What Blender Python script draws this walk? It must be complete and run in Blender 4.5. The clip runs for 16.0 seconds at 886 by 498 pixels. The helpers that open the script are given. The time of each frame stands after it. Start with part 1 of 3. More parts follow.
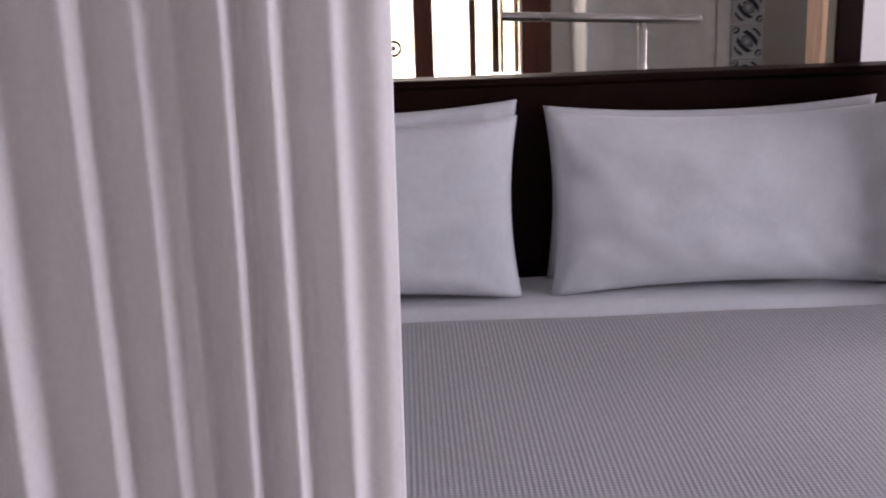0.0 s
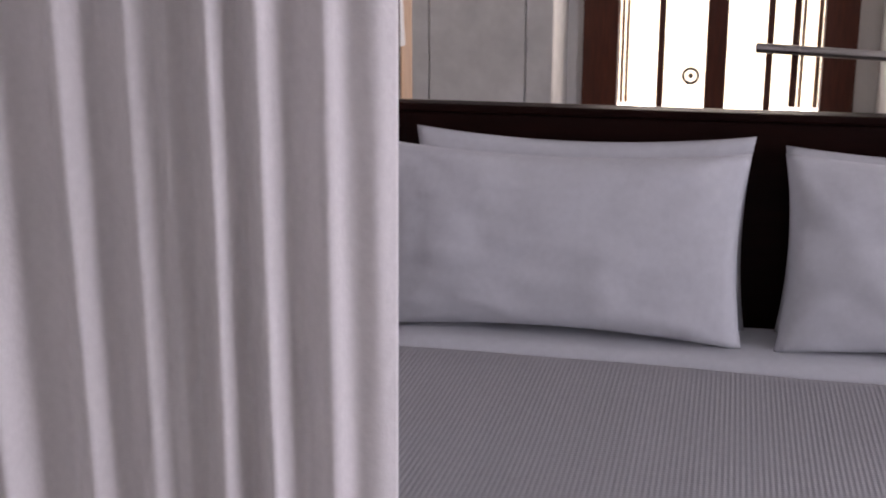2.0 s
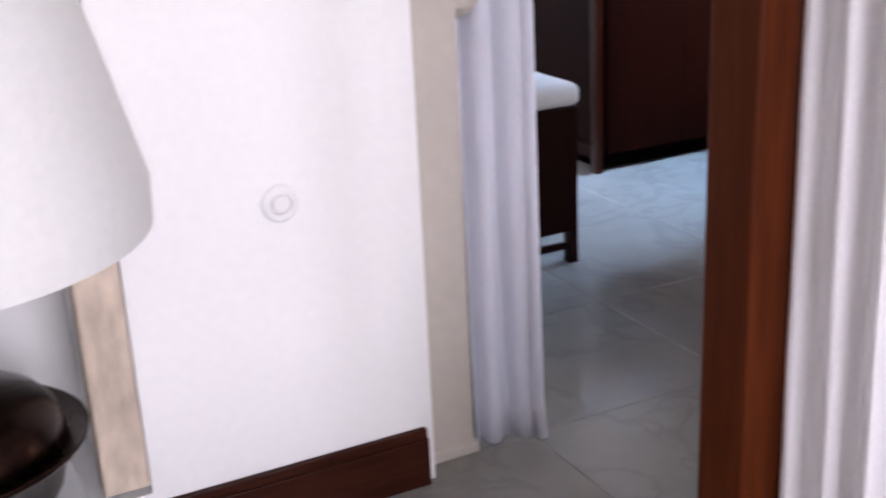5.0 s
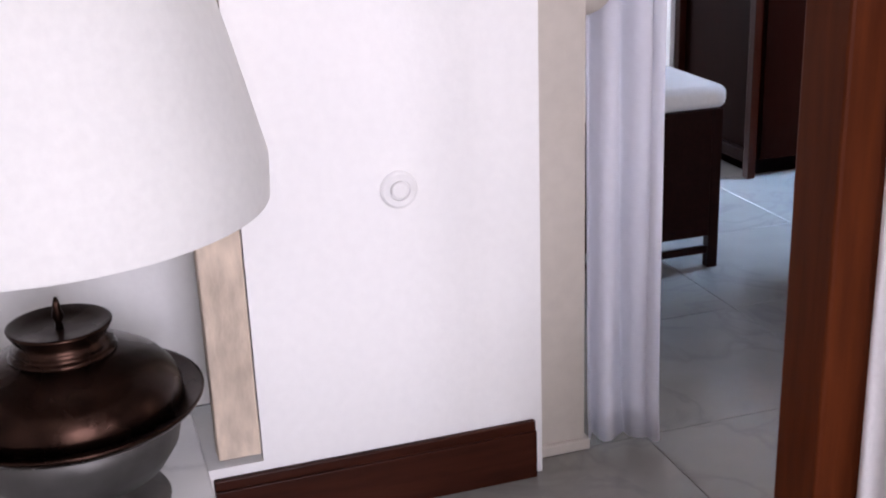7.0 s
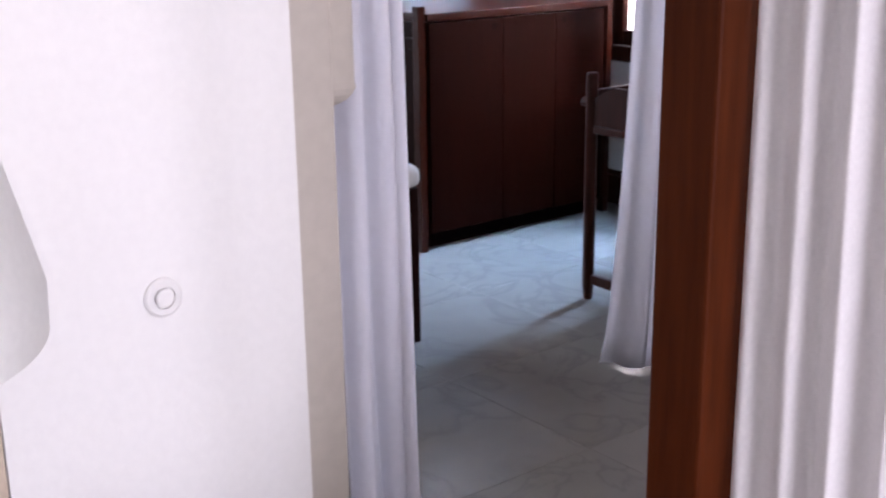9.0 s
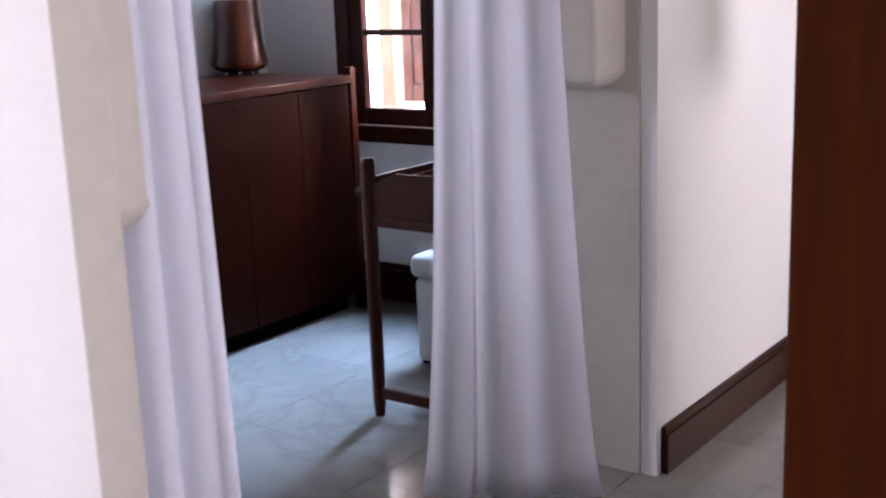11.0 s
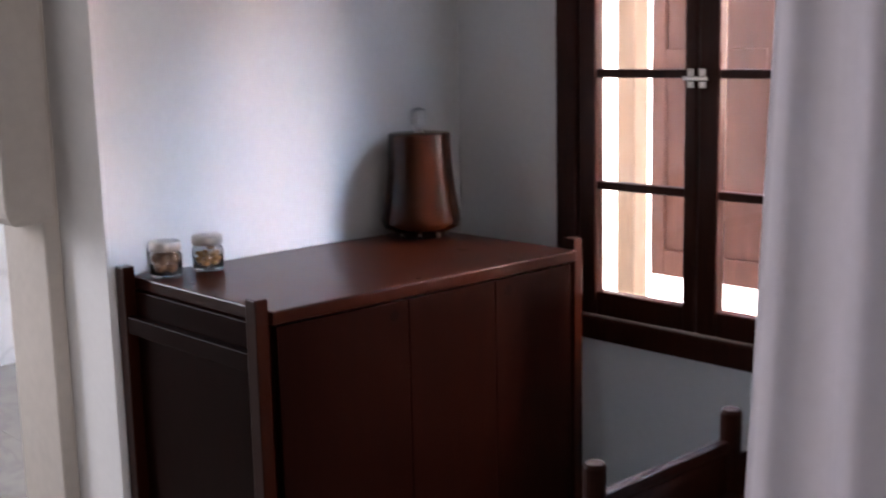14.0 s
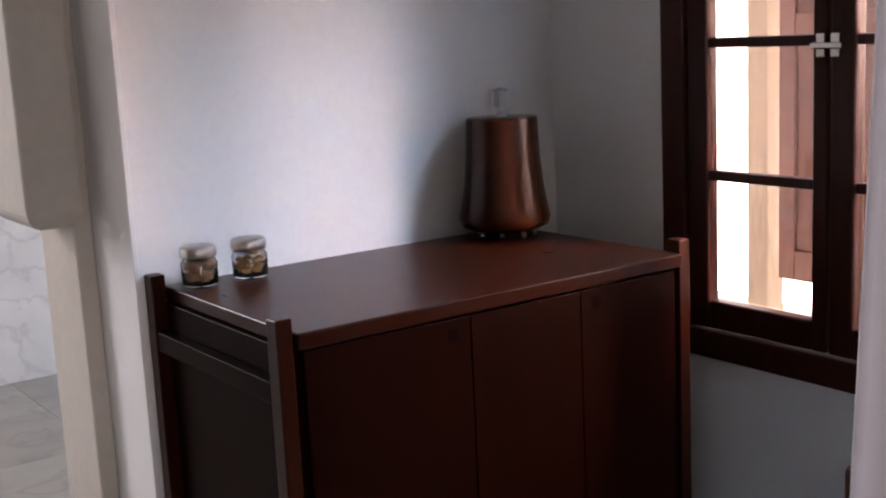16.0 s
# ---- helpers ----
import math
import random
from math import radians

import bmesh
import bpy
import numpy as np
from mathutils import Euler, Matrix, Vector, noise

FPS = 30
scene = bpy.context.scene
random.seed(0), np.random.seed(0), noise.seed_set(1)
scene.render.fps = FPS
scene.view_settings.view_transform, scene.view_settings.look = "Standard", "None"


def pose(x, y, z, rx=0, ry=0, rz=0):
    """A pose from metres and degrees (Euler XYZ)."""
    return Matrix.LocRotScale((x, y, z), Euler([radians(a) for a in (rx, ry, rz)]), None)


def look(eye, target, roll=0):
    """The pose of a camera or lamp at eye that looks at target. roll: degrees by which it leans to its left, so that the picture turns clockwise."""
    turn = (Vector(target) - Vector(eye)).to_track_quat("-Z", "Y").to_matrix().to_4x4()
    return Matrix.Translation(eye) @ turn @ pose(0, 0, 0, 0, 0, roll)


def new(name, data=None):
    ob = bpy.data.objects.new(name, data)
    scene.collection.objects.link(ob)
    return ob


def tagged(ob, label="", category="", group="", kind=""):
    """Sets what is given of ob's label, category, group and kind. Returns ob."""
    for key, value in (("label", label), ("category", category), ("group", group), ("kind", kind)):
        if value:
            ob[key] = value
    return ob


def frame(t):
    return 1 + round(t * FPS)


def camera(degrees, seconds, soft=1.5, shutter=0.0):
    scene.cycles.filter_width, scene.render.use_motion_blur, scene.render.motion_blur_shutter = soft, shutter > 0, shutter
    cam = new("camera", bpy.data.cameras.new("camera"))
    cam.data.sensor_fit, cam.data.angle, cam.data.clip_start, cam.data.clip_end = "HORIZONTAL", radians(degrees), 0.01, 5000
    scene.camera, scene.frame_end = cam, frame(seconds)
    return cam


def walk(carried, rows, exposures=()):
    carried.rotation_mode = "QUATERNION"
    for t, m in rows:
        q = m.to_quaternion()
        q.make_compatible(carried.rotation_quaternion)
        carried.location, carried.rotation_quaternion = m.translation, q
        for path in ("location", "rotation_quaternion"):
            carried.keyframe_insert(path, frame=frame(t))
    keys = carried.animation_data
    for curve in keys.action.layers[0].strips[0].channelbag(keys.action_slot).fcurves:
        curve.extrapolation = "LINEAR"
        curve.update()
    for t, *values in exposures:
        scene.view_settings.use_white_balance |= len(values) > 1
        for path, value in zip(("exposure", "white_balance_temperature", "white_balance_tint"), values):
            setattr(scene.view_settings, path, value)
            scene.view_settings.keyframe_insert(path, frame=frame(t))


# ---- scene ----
cam = camera(41.0, 16.0, soft=2.0, shutter=0.4)

PATH = [
    (0, (1.519, -2.583, 1.447), (1.576, -0.657, 0.910), -1.8),
    (0.5, (1.487, -2.552, 1.437), (1.638, -0.631, 0.900), -0.9),
    (1, (1.520, -2.543, 1.439), (1.518, -0.611, 0.924), -0.4),
    (1.5, (1.623, -2.468, 1.458), (1.327, -0.559, 0.942), -1.1),
    (2, (1.718, -2.482, 1.439), (1.260, -0.600, 0.943), 0.0),
    (2.6, (1.802, -2.579, 1.450), (1.224, -0.742, 0.913), 0.5),
    (3, (1.877, -2.675, 1.380), (1.122, -0.903, 0.843), -1.2),
    (3.5, (1.980, -2.660, 1.360), (0.862, -1.086, 0.812), -1.3),
    (4, (1.994, -2.644, 1.395), (0.686, -1.278, 0.744), -2.0),
    (4.5, (2.054, -2.715, 1.369), (0.537, -1.595, 0.702), -2.4),
    (5, (2.097, -2.753, 1.360), (0.405, -1.923, 0.691), -2.8),
    (5.2, (2.105, -2.755, 1.360), (0.377, -2.003, 0.695), -2.8),
    (7.3, (2.166, -2.660, 1.361), (0.369, -2.094, 0.694), -2.2),
    (7.5, (2.162, -2.690, 1.362), (0.383, -2.078, 0.698), -2.2),
    (8, (2.147, -2.865, 1.374), (0.462, -1.989, 0.745), -2.3),
    (8.7, (2.035, -2.933, 1.393), (0.468, -1.836, 0.806), -1.1),
    (10.8, (1.405, -2.826, 1.327), (0.223, -1.275, 0.882), -2.3),
    (11, (1.327, -2.732, 1.345), (0.170, -1.164, 0.895), -2.2),
    (11.5, (1.118, -2.558, 1.345), (0.035, -0.930, 0.926), -1.6),
    (12, (0.896, -2.390, 1.370), (-0.139, -0.720, 0.998), -1.3),
    (12.5, (0.787, -2.176, 1.412), (-0.318, -0.543, 1.077), -0.8),
    (13, (0.647, -2.017, 1.394), (-0.540, -0.434, 1.101), -0.1),
    (13.5, (0.486, -1.795, 1.509), (-0.816, -0.317, 1.165), -2.4),
    (14, (0.313, -1.528, 1.538), (-1.133, -0.189, 1.195), -1.3),
    (14.5, (0.284, -1.322, 1.482), (-1.288, -0.120, 1.194), -2.1),
    (15, (0.192, -1.226, 1.477), (-1.398, -0.047, 1.189), -2.5),
    (15.5, (0.138, -1.142, 1.467), (-1.470, 0.009, 1.161), -2.7),
    (16, (0.087, -1.085, 1.499), (-1.519, 0.051, 1.139), -2.8),
]
EXPOSURE = [(0, 0.0, 6350, 28), (2.6, -0.2, 6350, 28), (3.4, -0.1, 6350, 28), (4.0, 0.65, 6300, 26), (4.6, 0.85, 6250, 26), (8.7, 0.8, 6250, 28), (10.8, 0.85, 6250, 28), (11.5, 0.85, 6300, 28), (12, 0.32, 6350, 28), (12.5, 0.2, 6450, 28), (14.0, 0.05, 6950, 27), (16, -0.12, 7350, 28)]
walk(cam, [(t, look(eye, target, roll)) for t, eye, target, roll in PATH], EXPOSURE)

# ---- light ----
world = bpy.data.worlds.new("sky")
scene.world = world
world.use_nodes = True
wn = world.node_tree
sky = wn.nodes.new("ShaderNodeTexSky")
sky.sky_type, sky.sun_disc, sky.sun_elevation, sky.sun_rotation = "NISHITA", False, radians(48), radians(60)
wn.nodes["Background"].inputs["Strength"].default_value = 0.12
wn.links.new(sky.outputs[0], wn.nodes["Background"].inputs["Color"])


def window_light(name, at, target, w, h, power, colour, spread=180):
    """An area lamp: the sky's light that comes in through a window's opening, or bathroom fill."""
    d = bpy.data.lights.new(name, "AREA")
    d.shape, d.size, d.size_y, d.energy, d.color, d.spread = "RECTANGLE", w, h, power, colour, radians(spread)
    ob = new(name, d)
    ob.matrix_world = look(at, target)
    return ob


window_light("study_window_light", (-1.15, 2.05, 2.75), (-1.65, -0.2, 0.1), 1.1, 0.8, 200, (0.42, 0.69, 1.0), 110)
window_light("court_light", (-0.62, 2.12, 1.75), (-2.42, 0.30, 1.35), 0.24, 0.9, 25, (1.0, 0.79, 0.66), 80)
window_light("east_window_light", (4.93, -2.15, 1.5), (0, -2.3, 1.25), 1.9, 2.1, 90, (0.96, 0.97, 1.0))
window_light("north_east_window_light", (4.93, 0.95, 1.9), (0, 0.8, 1.0), 1.2, 1.0, 22, (1.0, 0.96, 0.95), 100)
# Added fill that brightens the bathroom; no window is built there.
window_light("bath_fill_light", (-5.2, -1.6, 1.8), (-3.6, -0.6, 0.8), 1.2, 1.2, 90, (0.80, 0.91, 1.0))
window_light("rear_window_light", (1.63, 3.48, 1.35), (1.63, 0, 1.0), 1.0, 1.7, 12, (1.0, 0.93, 0.8))


# ---- materials ----
def material(name, colour, rough=0.6, metal=0.0, grain=(12.0, 0.10), stain=(1.6, 0.08), bump=0.05, stretch=(1, 1, 1), coat=0.0, random_tone=0.0, spec=0.4, rough_play=0.2):
    """A surface with fine grain, broad unevenness and slight relief."""
    m = bpy.data.materials.new(name)
    m.use_nodes = True
    t = m.node_tree
    n, l = t.nodes, t.links
    b = n["Principled BSDF"]
    b.inputs["Metallic"].default_value = metal
    b.inputs["Specular IOR Level"].default_value = spec
    b.inputs["Coat Weight"].default_value = coat
    b.inputs["Coat Roughness"].default_value = 0.25
    co = n.new("ShaderNodeTexCoord")
    mp = n.new("ShaderNodeMapping")
    mp.inputs["Scale"].default_value = stretch
    l.new(co.outputs["Object"], mp.inputs["Vector"])
    fine, broad = n.new("ShaderNodeTexNoise"), n.new("ShaderNodeTexNoise")
    for q, (sc, _) in ((fine, grain), (broad, stain)):
        q.inputs["Scale"].default_value = sc
        q.inputs["Detail"].default_value = 5
        l.new(mp.outputs[0], q.inputs["Vector"])
    last = None
    for q, amount in ((fine, grain[1]), (broad, stain[1])):
        r = n.new("ShaderNodeMapRange")
        r.inputs["From Min"].default_value, r.inputs["From Max"].default_value = 0.25, 0.75
        r.inputs["To Min"].default_value, r.inputs["To Max"].default_value = 1 - amount, 1 + amount
        l.new(q.outputs["Fac"], r.inputs["Value"])
        if last is None:
            last = r.outputs[0]
        else:
            mu = n.new("ShaderNodeMath")
            mu.operation = "MULTIPLY"
            l.new(last, mu.inputs[0])
            l.new(r.outputs[0], mu.inputs[1])
            last = mu.outputs[0]
    if random_tone:
        oi, rr, mu = n.new("ShaderNodeObjectInfo"), n.new("ShaderNodeMapRange"), n.new("ShaderNodeMath")
        rr.inputs["To Min"].default_value, rr.inputs["To Max"].default_value = 1 - random_tone, 1 + random_tone
        mu.operation = "MULTIPLY"
        l.new(oi.outputs["Random"], rr.inputs["Value"])
        l.new(rr.outputs[0], mu.inputs[0])
        l.new(last, mu.inputs[1])
        last = mu.outputs[0]
    mx = n.new("ShaderNodeVectorMath")
    mx.operation = "SCALE"
    mx.inputs[0].default_value = colour
    l.new(last, mx.inputs["Scale"])
    l.new(mx.outputs[0], b.inputs["Base Color"])
    rg = n.new("ShaderNodeMapRange")
    rg.inputs["To Min"].default_value, rg.inputs["To Max"].default_value = rough * (1 - rough_play), min(1, rough * (1 + rough_play))
    l.new(broad.outputs["Fac"], rg.inputs["Value"])
    l.new(rg.outputs[0], b.inputs["Roughness"])
    bp = n.new("ShaderNodeBump")
    bp.inputs["Strength"].default_value, bp.inputs["Distance"].default_value = bump, 0.01
    l.new(fine.outputs["Fac"], bp.inputs["Height"])
    l.new(bp.outputs[0], b.inputs["Normal"])
    return m


def cloth(name, colour, through_light, wrinkle=(60, 0.03)):
    """Woven cloth that lets some light through."""
    m = material(name, colour, 0.9, grain=(wrinkle[0], 0.04), stain=(3, 0.03), bump=wrinkle[1])
    t = m.node_tree
    n, l = t.nodes, t.links
    b = n["Principled BSDF"]
    b.inputs["Sheen Weight"].default_value = 0.15
    b.inputs["Specular IOR Level"].default_value = 0.15
    if through_light:
        tr, mx = n.new("ShaderNodeBsdfTranslucent"), n.new("ShaderNodeMixShader")
        tr.inputs["Color"].default_value = (*colour, 1)
        mx.inputs[0].default_value = through_light
        out = n["Material Output"]
        l.new(b.outputs[0], mx.inputs[1])
        l.new(tr.outputs[0], mx.inputs[2])
        l.new(mx.outputs[0], out.inputs["Surface"])
    return m


def ribbed(name, colour):
    """A coverlet woven in narrow ribs along the bed, with the pattern broken into short steps."""
    m = cloth(name, colour, 0.0)
    t = m.node_tree
    n, l = t.nodes, t.links
    co = n.new("ShaderNodeTexCoord")
    w = n.new("ShaderNodeTexWave")
    w.inputs["Scale"].default_value, w.inputs["Distortion"].default_value = 34.0, 0.6
    w.inputs["Detail Scale"].default_value = 3.0
    br = n.new("ShaderNodeTexWave")
    br.bands_direction = "Y"
    br.inputs["Scale"].default_value = 40.0
    l.new(co.outputs["Object"], w.inputs["Vector"])
    l.new(co.outputs["Object"], br.inputs["Vector"])
    mu = n.new("ShaderNodeMath")
    mu.operation = "MULTIPLY_ADD"
    mu.inputs[1].default_value = 0.3
    l.new(br.outputs["Fac"], mu.inputs[0])
    l.new(w.outputs["Fac"], mu.inputs[2])
    bp = n.new("ShaderNodeBump")
    bp.inputs["Strength"].default_value, bp.inputs["Distance"].default_value = 0.36, 0.003
    l.new(mu.outputs[0], bp.inputs["Height"])
    l.new(bp.outputs[0], n["Principled BSDF"].inputs["Normal"])
    return m


def marble(name, colour, vein, rough=0.18):
    m = material(name, colour, rough, grain=(7, 0.06), stain=(1.3, 0.12), bump=0.004, random_tone=0.05)
    t = m.node_tree
    n, l = t.nodes, t.links
    b = n["Principled BSDF"]
    co = n.new("ShaderNodeTexCoord")
    oi = n.new("ShaderNodeObjectInfo")
    add = n.new("ShaderNodeVectorMath")
    add.operation = "ADD"
    sc = n.new("ShaderNodeMath")
    sc.operation = "MULTIPLY"
    sc.inputs[1].default_value = 9.0
    l.new(oi.outputs["Random"], sc.inputs[0])
    l.new(co.outputs["Object"], add.inputs[0])
    l.new(sc.outputs[0], add.inputs[1])
    no = n.new("ShaderNodeTexNoise")
    no.inputs["Scale"].default_value, no.inputs["Detail"].default_value, no.inputs["Distortion"].default_value = 2.6, 8, 1.4
    l.new(add.outputs[0], no.inputs["Vector"])
    ra = n.new("ShaderNodeValToRGB")
    e = ra.color_ramp.elements
    e[0].position, e[1].position = 0.46, 0.5
    e[0].color, e[1].color = (0, 0, 0, 1), (1, 1, 1, 1)
    e2 = e.new(0.54)
    e2.color = (0, 0, 0, 1)
    l.new(no.outputs["Fac"], ra.inputs[0])
    old = b.inputs["Base Color"].links[0].from_socket
    fade = n.new("ShaderNodeMath")
    fade.operation = "MULTIPLY"
    fade.inputs[1].default_value = 0.35
    l.new(ra.outputs[0], fade.inputs[0])
    mx = n.new("ShaderNodeMix")
    mx.data_type = "RGBA"
    l.new(fade.outputs[0], mx.inputs["Factor"])
    l.new(old, mx.inputs["A"])
    mx.inputs["B"].default_value = (*vein, 1)
    l.new(mx.outputs["Result"], b.inputs["Base Color"])
    return m


def glass(name, rough=0.0):
    m = bpy.data.materials.new(name)
    m.use_nodes = True
    b = m.node_tree.nodes["Principled BSDF"]
    b.inputs["Transmission Weight"].default_value, b.inputs["Roughness"].default_value, b.inputs["IOR"].default_value = 1.0, rough, 1.45
    return m


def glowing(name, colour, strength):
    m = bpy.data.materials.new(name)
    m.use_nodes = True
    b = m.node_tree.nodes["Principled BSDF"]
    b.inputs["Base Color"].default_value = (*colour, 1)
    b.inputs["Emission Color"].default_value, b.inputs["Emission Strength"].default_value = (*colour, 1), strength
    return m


STONEPAINT = material("beige_stone_paint", (0.50, 0.455, 0.40), 0.85, grain=(30, 0.05), stain=(2.2, 0.08), bump=0.08)
PLASTER = material("white_plaster", (0.80, 0.79, 0.77), 0.85, grain=(45, 0.02), stain=(1.2, 0.035), bump=0.06)
CEILING = material("ceiling_paint", (0.80, 0.80, 0.78), 0.9, bump=0.03)
MAHOGANY = material("mahogany", (0.032, 0.009, 0.005), 0.34, grain=(9, 0.35), stain=(2, 0.2), bump=0.02, stretch=(6, 0.7, 6), spec=0.08)
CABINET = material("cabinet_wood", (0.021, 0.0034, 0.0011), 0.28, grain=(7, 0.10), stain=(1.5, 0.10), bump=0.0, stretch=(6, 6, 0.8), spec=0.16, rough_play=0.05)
# Same cabinet wood, darker and duller: the front's shade is in the colour.
SHADEDWOOD = material("shaded_cabinet_wood", (0.008, 0.0012, 0.0004), 0.42, grain=(7, 0.18), stain=(1.5, 0.2), bump=0.0, stretch=(6, 6, 0.8), spec=0.03, rough_play=0.05)
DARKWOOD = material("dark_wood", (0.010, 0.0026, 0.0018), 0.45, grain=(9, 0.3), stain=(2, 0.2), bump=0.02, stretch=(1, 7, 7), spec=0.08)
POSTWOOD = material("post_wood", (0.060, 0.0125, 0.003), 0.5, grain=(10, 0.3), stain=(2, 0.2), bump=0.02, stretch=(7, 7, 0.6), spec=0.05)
FRAMEWOOD = material("window_wood", (0.034, 0.0075, 0.004), 0.4, grain=(10, 0.3), stain=(2, 0.2), bump=0.03, stretch=(6, 6, 0.8), spec=0.14)
REARFRAME = material("rear_window_wood", (0.085, 0.022, 0.010), 0.4, grain=(10, 0.3), stain=(2, 0.2), bump=0.03, stretch=(6, 6, 0.8))
SHUTTERWOOD = material("shutter_wood", (0.27, 0.11, 0.07), 0.6, grain=(10, 0.2), stain=(2, 0.2), stretch=(6, 6, 0.8))
TANWOOD = material("tan_wood", (0.50, 0.32, 0.20), 0.55, grain=(10, 0.2), stain=(2, 0.15), stretch=(6, 6, 0.8))
LINEN = cloth("curtain_linen", (0.84, 0.81, 0.81), 0.22, wrinkle=(150, 0.10))
VOILE = cloth("curtain_voile", (0.82, 0.81, 0.85), 0.5)
COTTON = cloth("white_cotton", (0.52, 0.53, 0.555), 0.0, wrinkle=(60, 0.04))
COVERLET = ribbed("ribbed_coverlet", (0.32, 0.315, 0.325))
CUSHION = cloth("cushion_fabric", (0.50, 0.49, 0.47), 0.0)
MARBLE = marble("floor_marble", (0.215, 0.205, 0.185), (0.13, 0.125, 0.12), 0.14)
GROUT = material("grout", (0.15, 0.143, 0.13), 0.8)
BATHMARBLE = marble("bath_marble", (0.74, 0.74, 0.73), (0.42, 0.43, 0.44), 0.25)
TRAVERTINE = material("travertine", (0.56, 0.46, 0.36), 0.75, grain=(26, 0.20), stain=(7, 0.28), bump=0.5, stretch=(1.6, 1.6, 0.6))
BRONZE = material("bronze", (0.026, 0.013, 0.009), 0.27, 0.95, grain=(26, 0.3), stain=(6, 0.5), bump=0.06)
PEWTER = material("pewter", (0.10, 0.095, 0.09), 0.5, 0.7, grain=(26, 0.12), stain=(6, 0.2), bump=0.08)
COPPERWOOD = material("lacquered_lamp_wood", (0.036, 0.0075, 0.0022), 0.22, 0.0, grain=(7, 0.12), stain=(2, 0.1), bump=0.0, stretch=(6, 6, 0.7), spec=0.25, rough_play=0.06)
SHADE = cloth("lampshade_linen", (0.86, 0.85, 0.82), 0.30)
CHROME = material("brushed_steel", (0.45, 0.43, 0.41), 0.28, 0.95, bump=0.01)
PLASTIC = material("white_plastic", (0.76, 0.75, 0.73), 0.4, bump=0.0)
CUPBOARD = material("cupboard_paint", (0.72, 0.72, 0.71), 0.55, bump=0.02)
# Near-black, matt: painted shade for the finger holes and below the cabinet.
SHADEBLACK = material("painted_shade", (0.004, 0.002, 0.002), 0.95, spec=0.0)
WALNUT = material("walnut_shell", (0.15, 0.075, 0.035), 0.75, grain=(70, 0.25), bump=0.5)
KERNEL = material("nut_kernel", (0.36, 0.18, 0.06), 0.7, grain=(70, 0.25), bump=0.4)
LID = material("jar_lid_metal", (0.55, 0.51, 0.47), 0.3, 0.9, bump=0.0)
GLASS = glass("clear_glass")
KNOB = glass("frosted_glass", 0.4)
TILEBASE = material("tile_glaze", (0.56, 0.60, 0.64), 0.25, bump=0.01)
TILEINK = material("tile_ink", (0.03, 0.035, 0.06), 0.3, bump=0.0)
# Emission stands in for sunlight on the walls outside the windows.
FACADE = glowing("facade_glow", (1.0, 0.97, 0.93), 5.0)
COURT = glowing("court_glow", (1.0, 0.90, 0.66), 3.2)


# ---- mesh helpers ----
def box_bm(x0, y0, z0, x1, y1, z1, bevel=0.0, segments=2):
    bm = bmesh.new()
    bmesh.ops.create_cube(bm, size=1)
    bmesh.ops.scale(bm, vec=(x1 - x0, y1 - y0, z1 - z0), verts=bm.verts)
    bmesh.ops.translate(bm, vec=((x0 + x1) / 2, (y0 + y1) / 2, (z0 + z1) / 2), verts=bm.verts)
    if bevel:
        bmesh.ops.bevel(bm, geom=bm.edges[:], offset=bevel, segments=segments, affect="EDGES", profile=0.5)
    return bm


def join_bm(*bms):
    out = bmesh.new()
    for b in bms:
        me = bpy.data.meshes.new("tmp")
        b.to_mesh(me)
        out.from_mesh(me)
        bpy.data.meshes.remove(me)
        b.free()
    return out


def lathe_bm(profile, steps=40, at=(0, 0, 0), scale=1.0, caps=True):
    """Turns a profile of (radius, height) about an upright axis."""
    bm = bmesh.new()
    rings = []
    profile = [(r * scale, z * scale) for r, z in profile]
    for r, z in profile:
        rings.append([bm.verts.new((at[0] + r * math.cos(a), at[1] + r * math.sin(a), at[2] + z)) for a in (2 * math.pi * i / steps for i in range(steps))])
    for a, b in zip(rings, rings[1:]):
        for i in range(steps):
            bm.faces.new((a[i], a[(i + 1) % steps], b[(i + 1) % steps], b[i]))
    for ring, flip in ((rings[0], True), (rings[-1], False)):
        if caps and sum((v.co.xy - Vector(at[:2])).length for v in ring) > 0.002 * steps:
            bm.faces.new(ring[::-1] if flip else ring)
    bmesh.ops.recalc_face_normals(bm, faces=bm.faces)
    return bm


def rod_bm(a, b, r, steps=16):
    a, b = Vector(a), Vector(b)
    bm = lathe_bm([(0.6 * r, 0), (r, 0.25 * r), (r, (b - a).length - 0.25 * r), (0.6 * r, (b - a).length)], steps)
    bmesh.ops.transform(bm, matrix=Matrix.Translation(a) @ (b - a).to_track_quat("Z", "Y").to_matrix().to_4x4(), verts=bm.verts)
    return bm


def part(name, bm, mat, parent=None, label="", smooth=False):
    me = bpy.data.meshes.new(name)
    bm.to_mesh(me)
    bm.free()
    me.materials.append(mat)
    if smooth:
        for p in me.polygons:
            p.use_smooth = True
    ob = new(name, me)
    if parent is not None:
        ob.parent = parent
        ob.matrix_parent_inverse = Matrix.Translation(parent.matrix_world.translation).inverted() if parent.type == "EMPTY" else Matrix()
    if label:
        ob["label"] = label
    return ob


def thing(name, at, label, category, group=""):
    ob = new(name)
    ob.location = at
    ob.empty_display_size = 0.1
    ob.matrix_world = Matrix.Translation(at)
    return tagged(ob, label, category, group)


def setting(name, bm, mat, label, category, smooth=False):
    return tagged(part(name, bm, mat, smooth=smooth), label, category, kind="structure")


def box(name, b, mat, parent=None, bevel=0.004, label=""):
    return part(name, box_bm(*b, bevel), mat, parent, label)


H = 2.95  # ceiling height

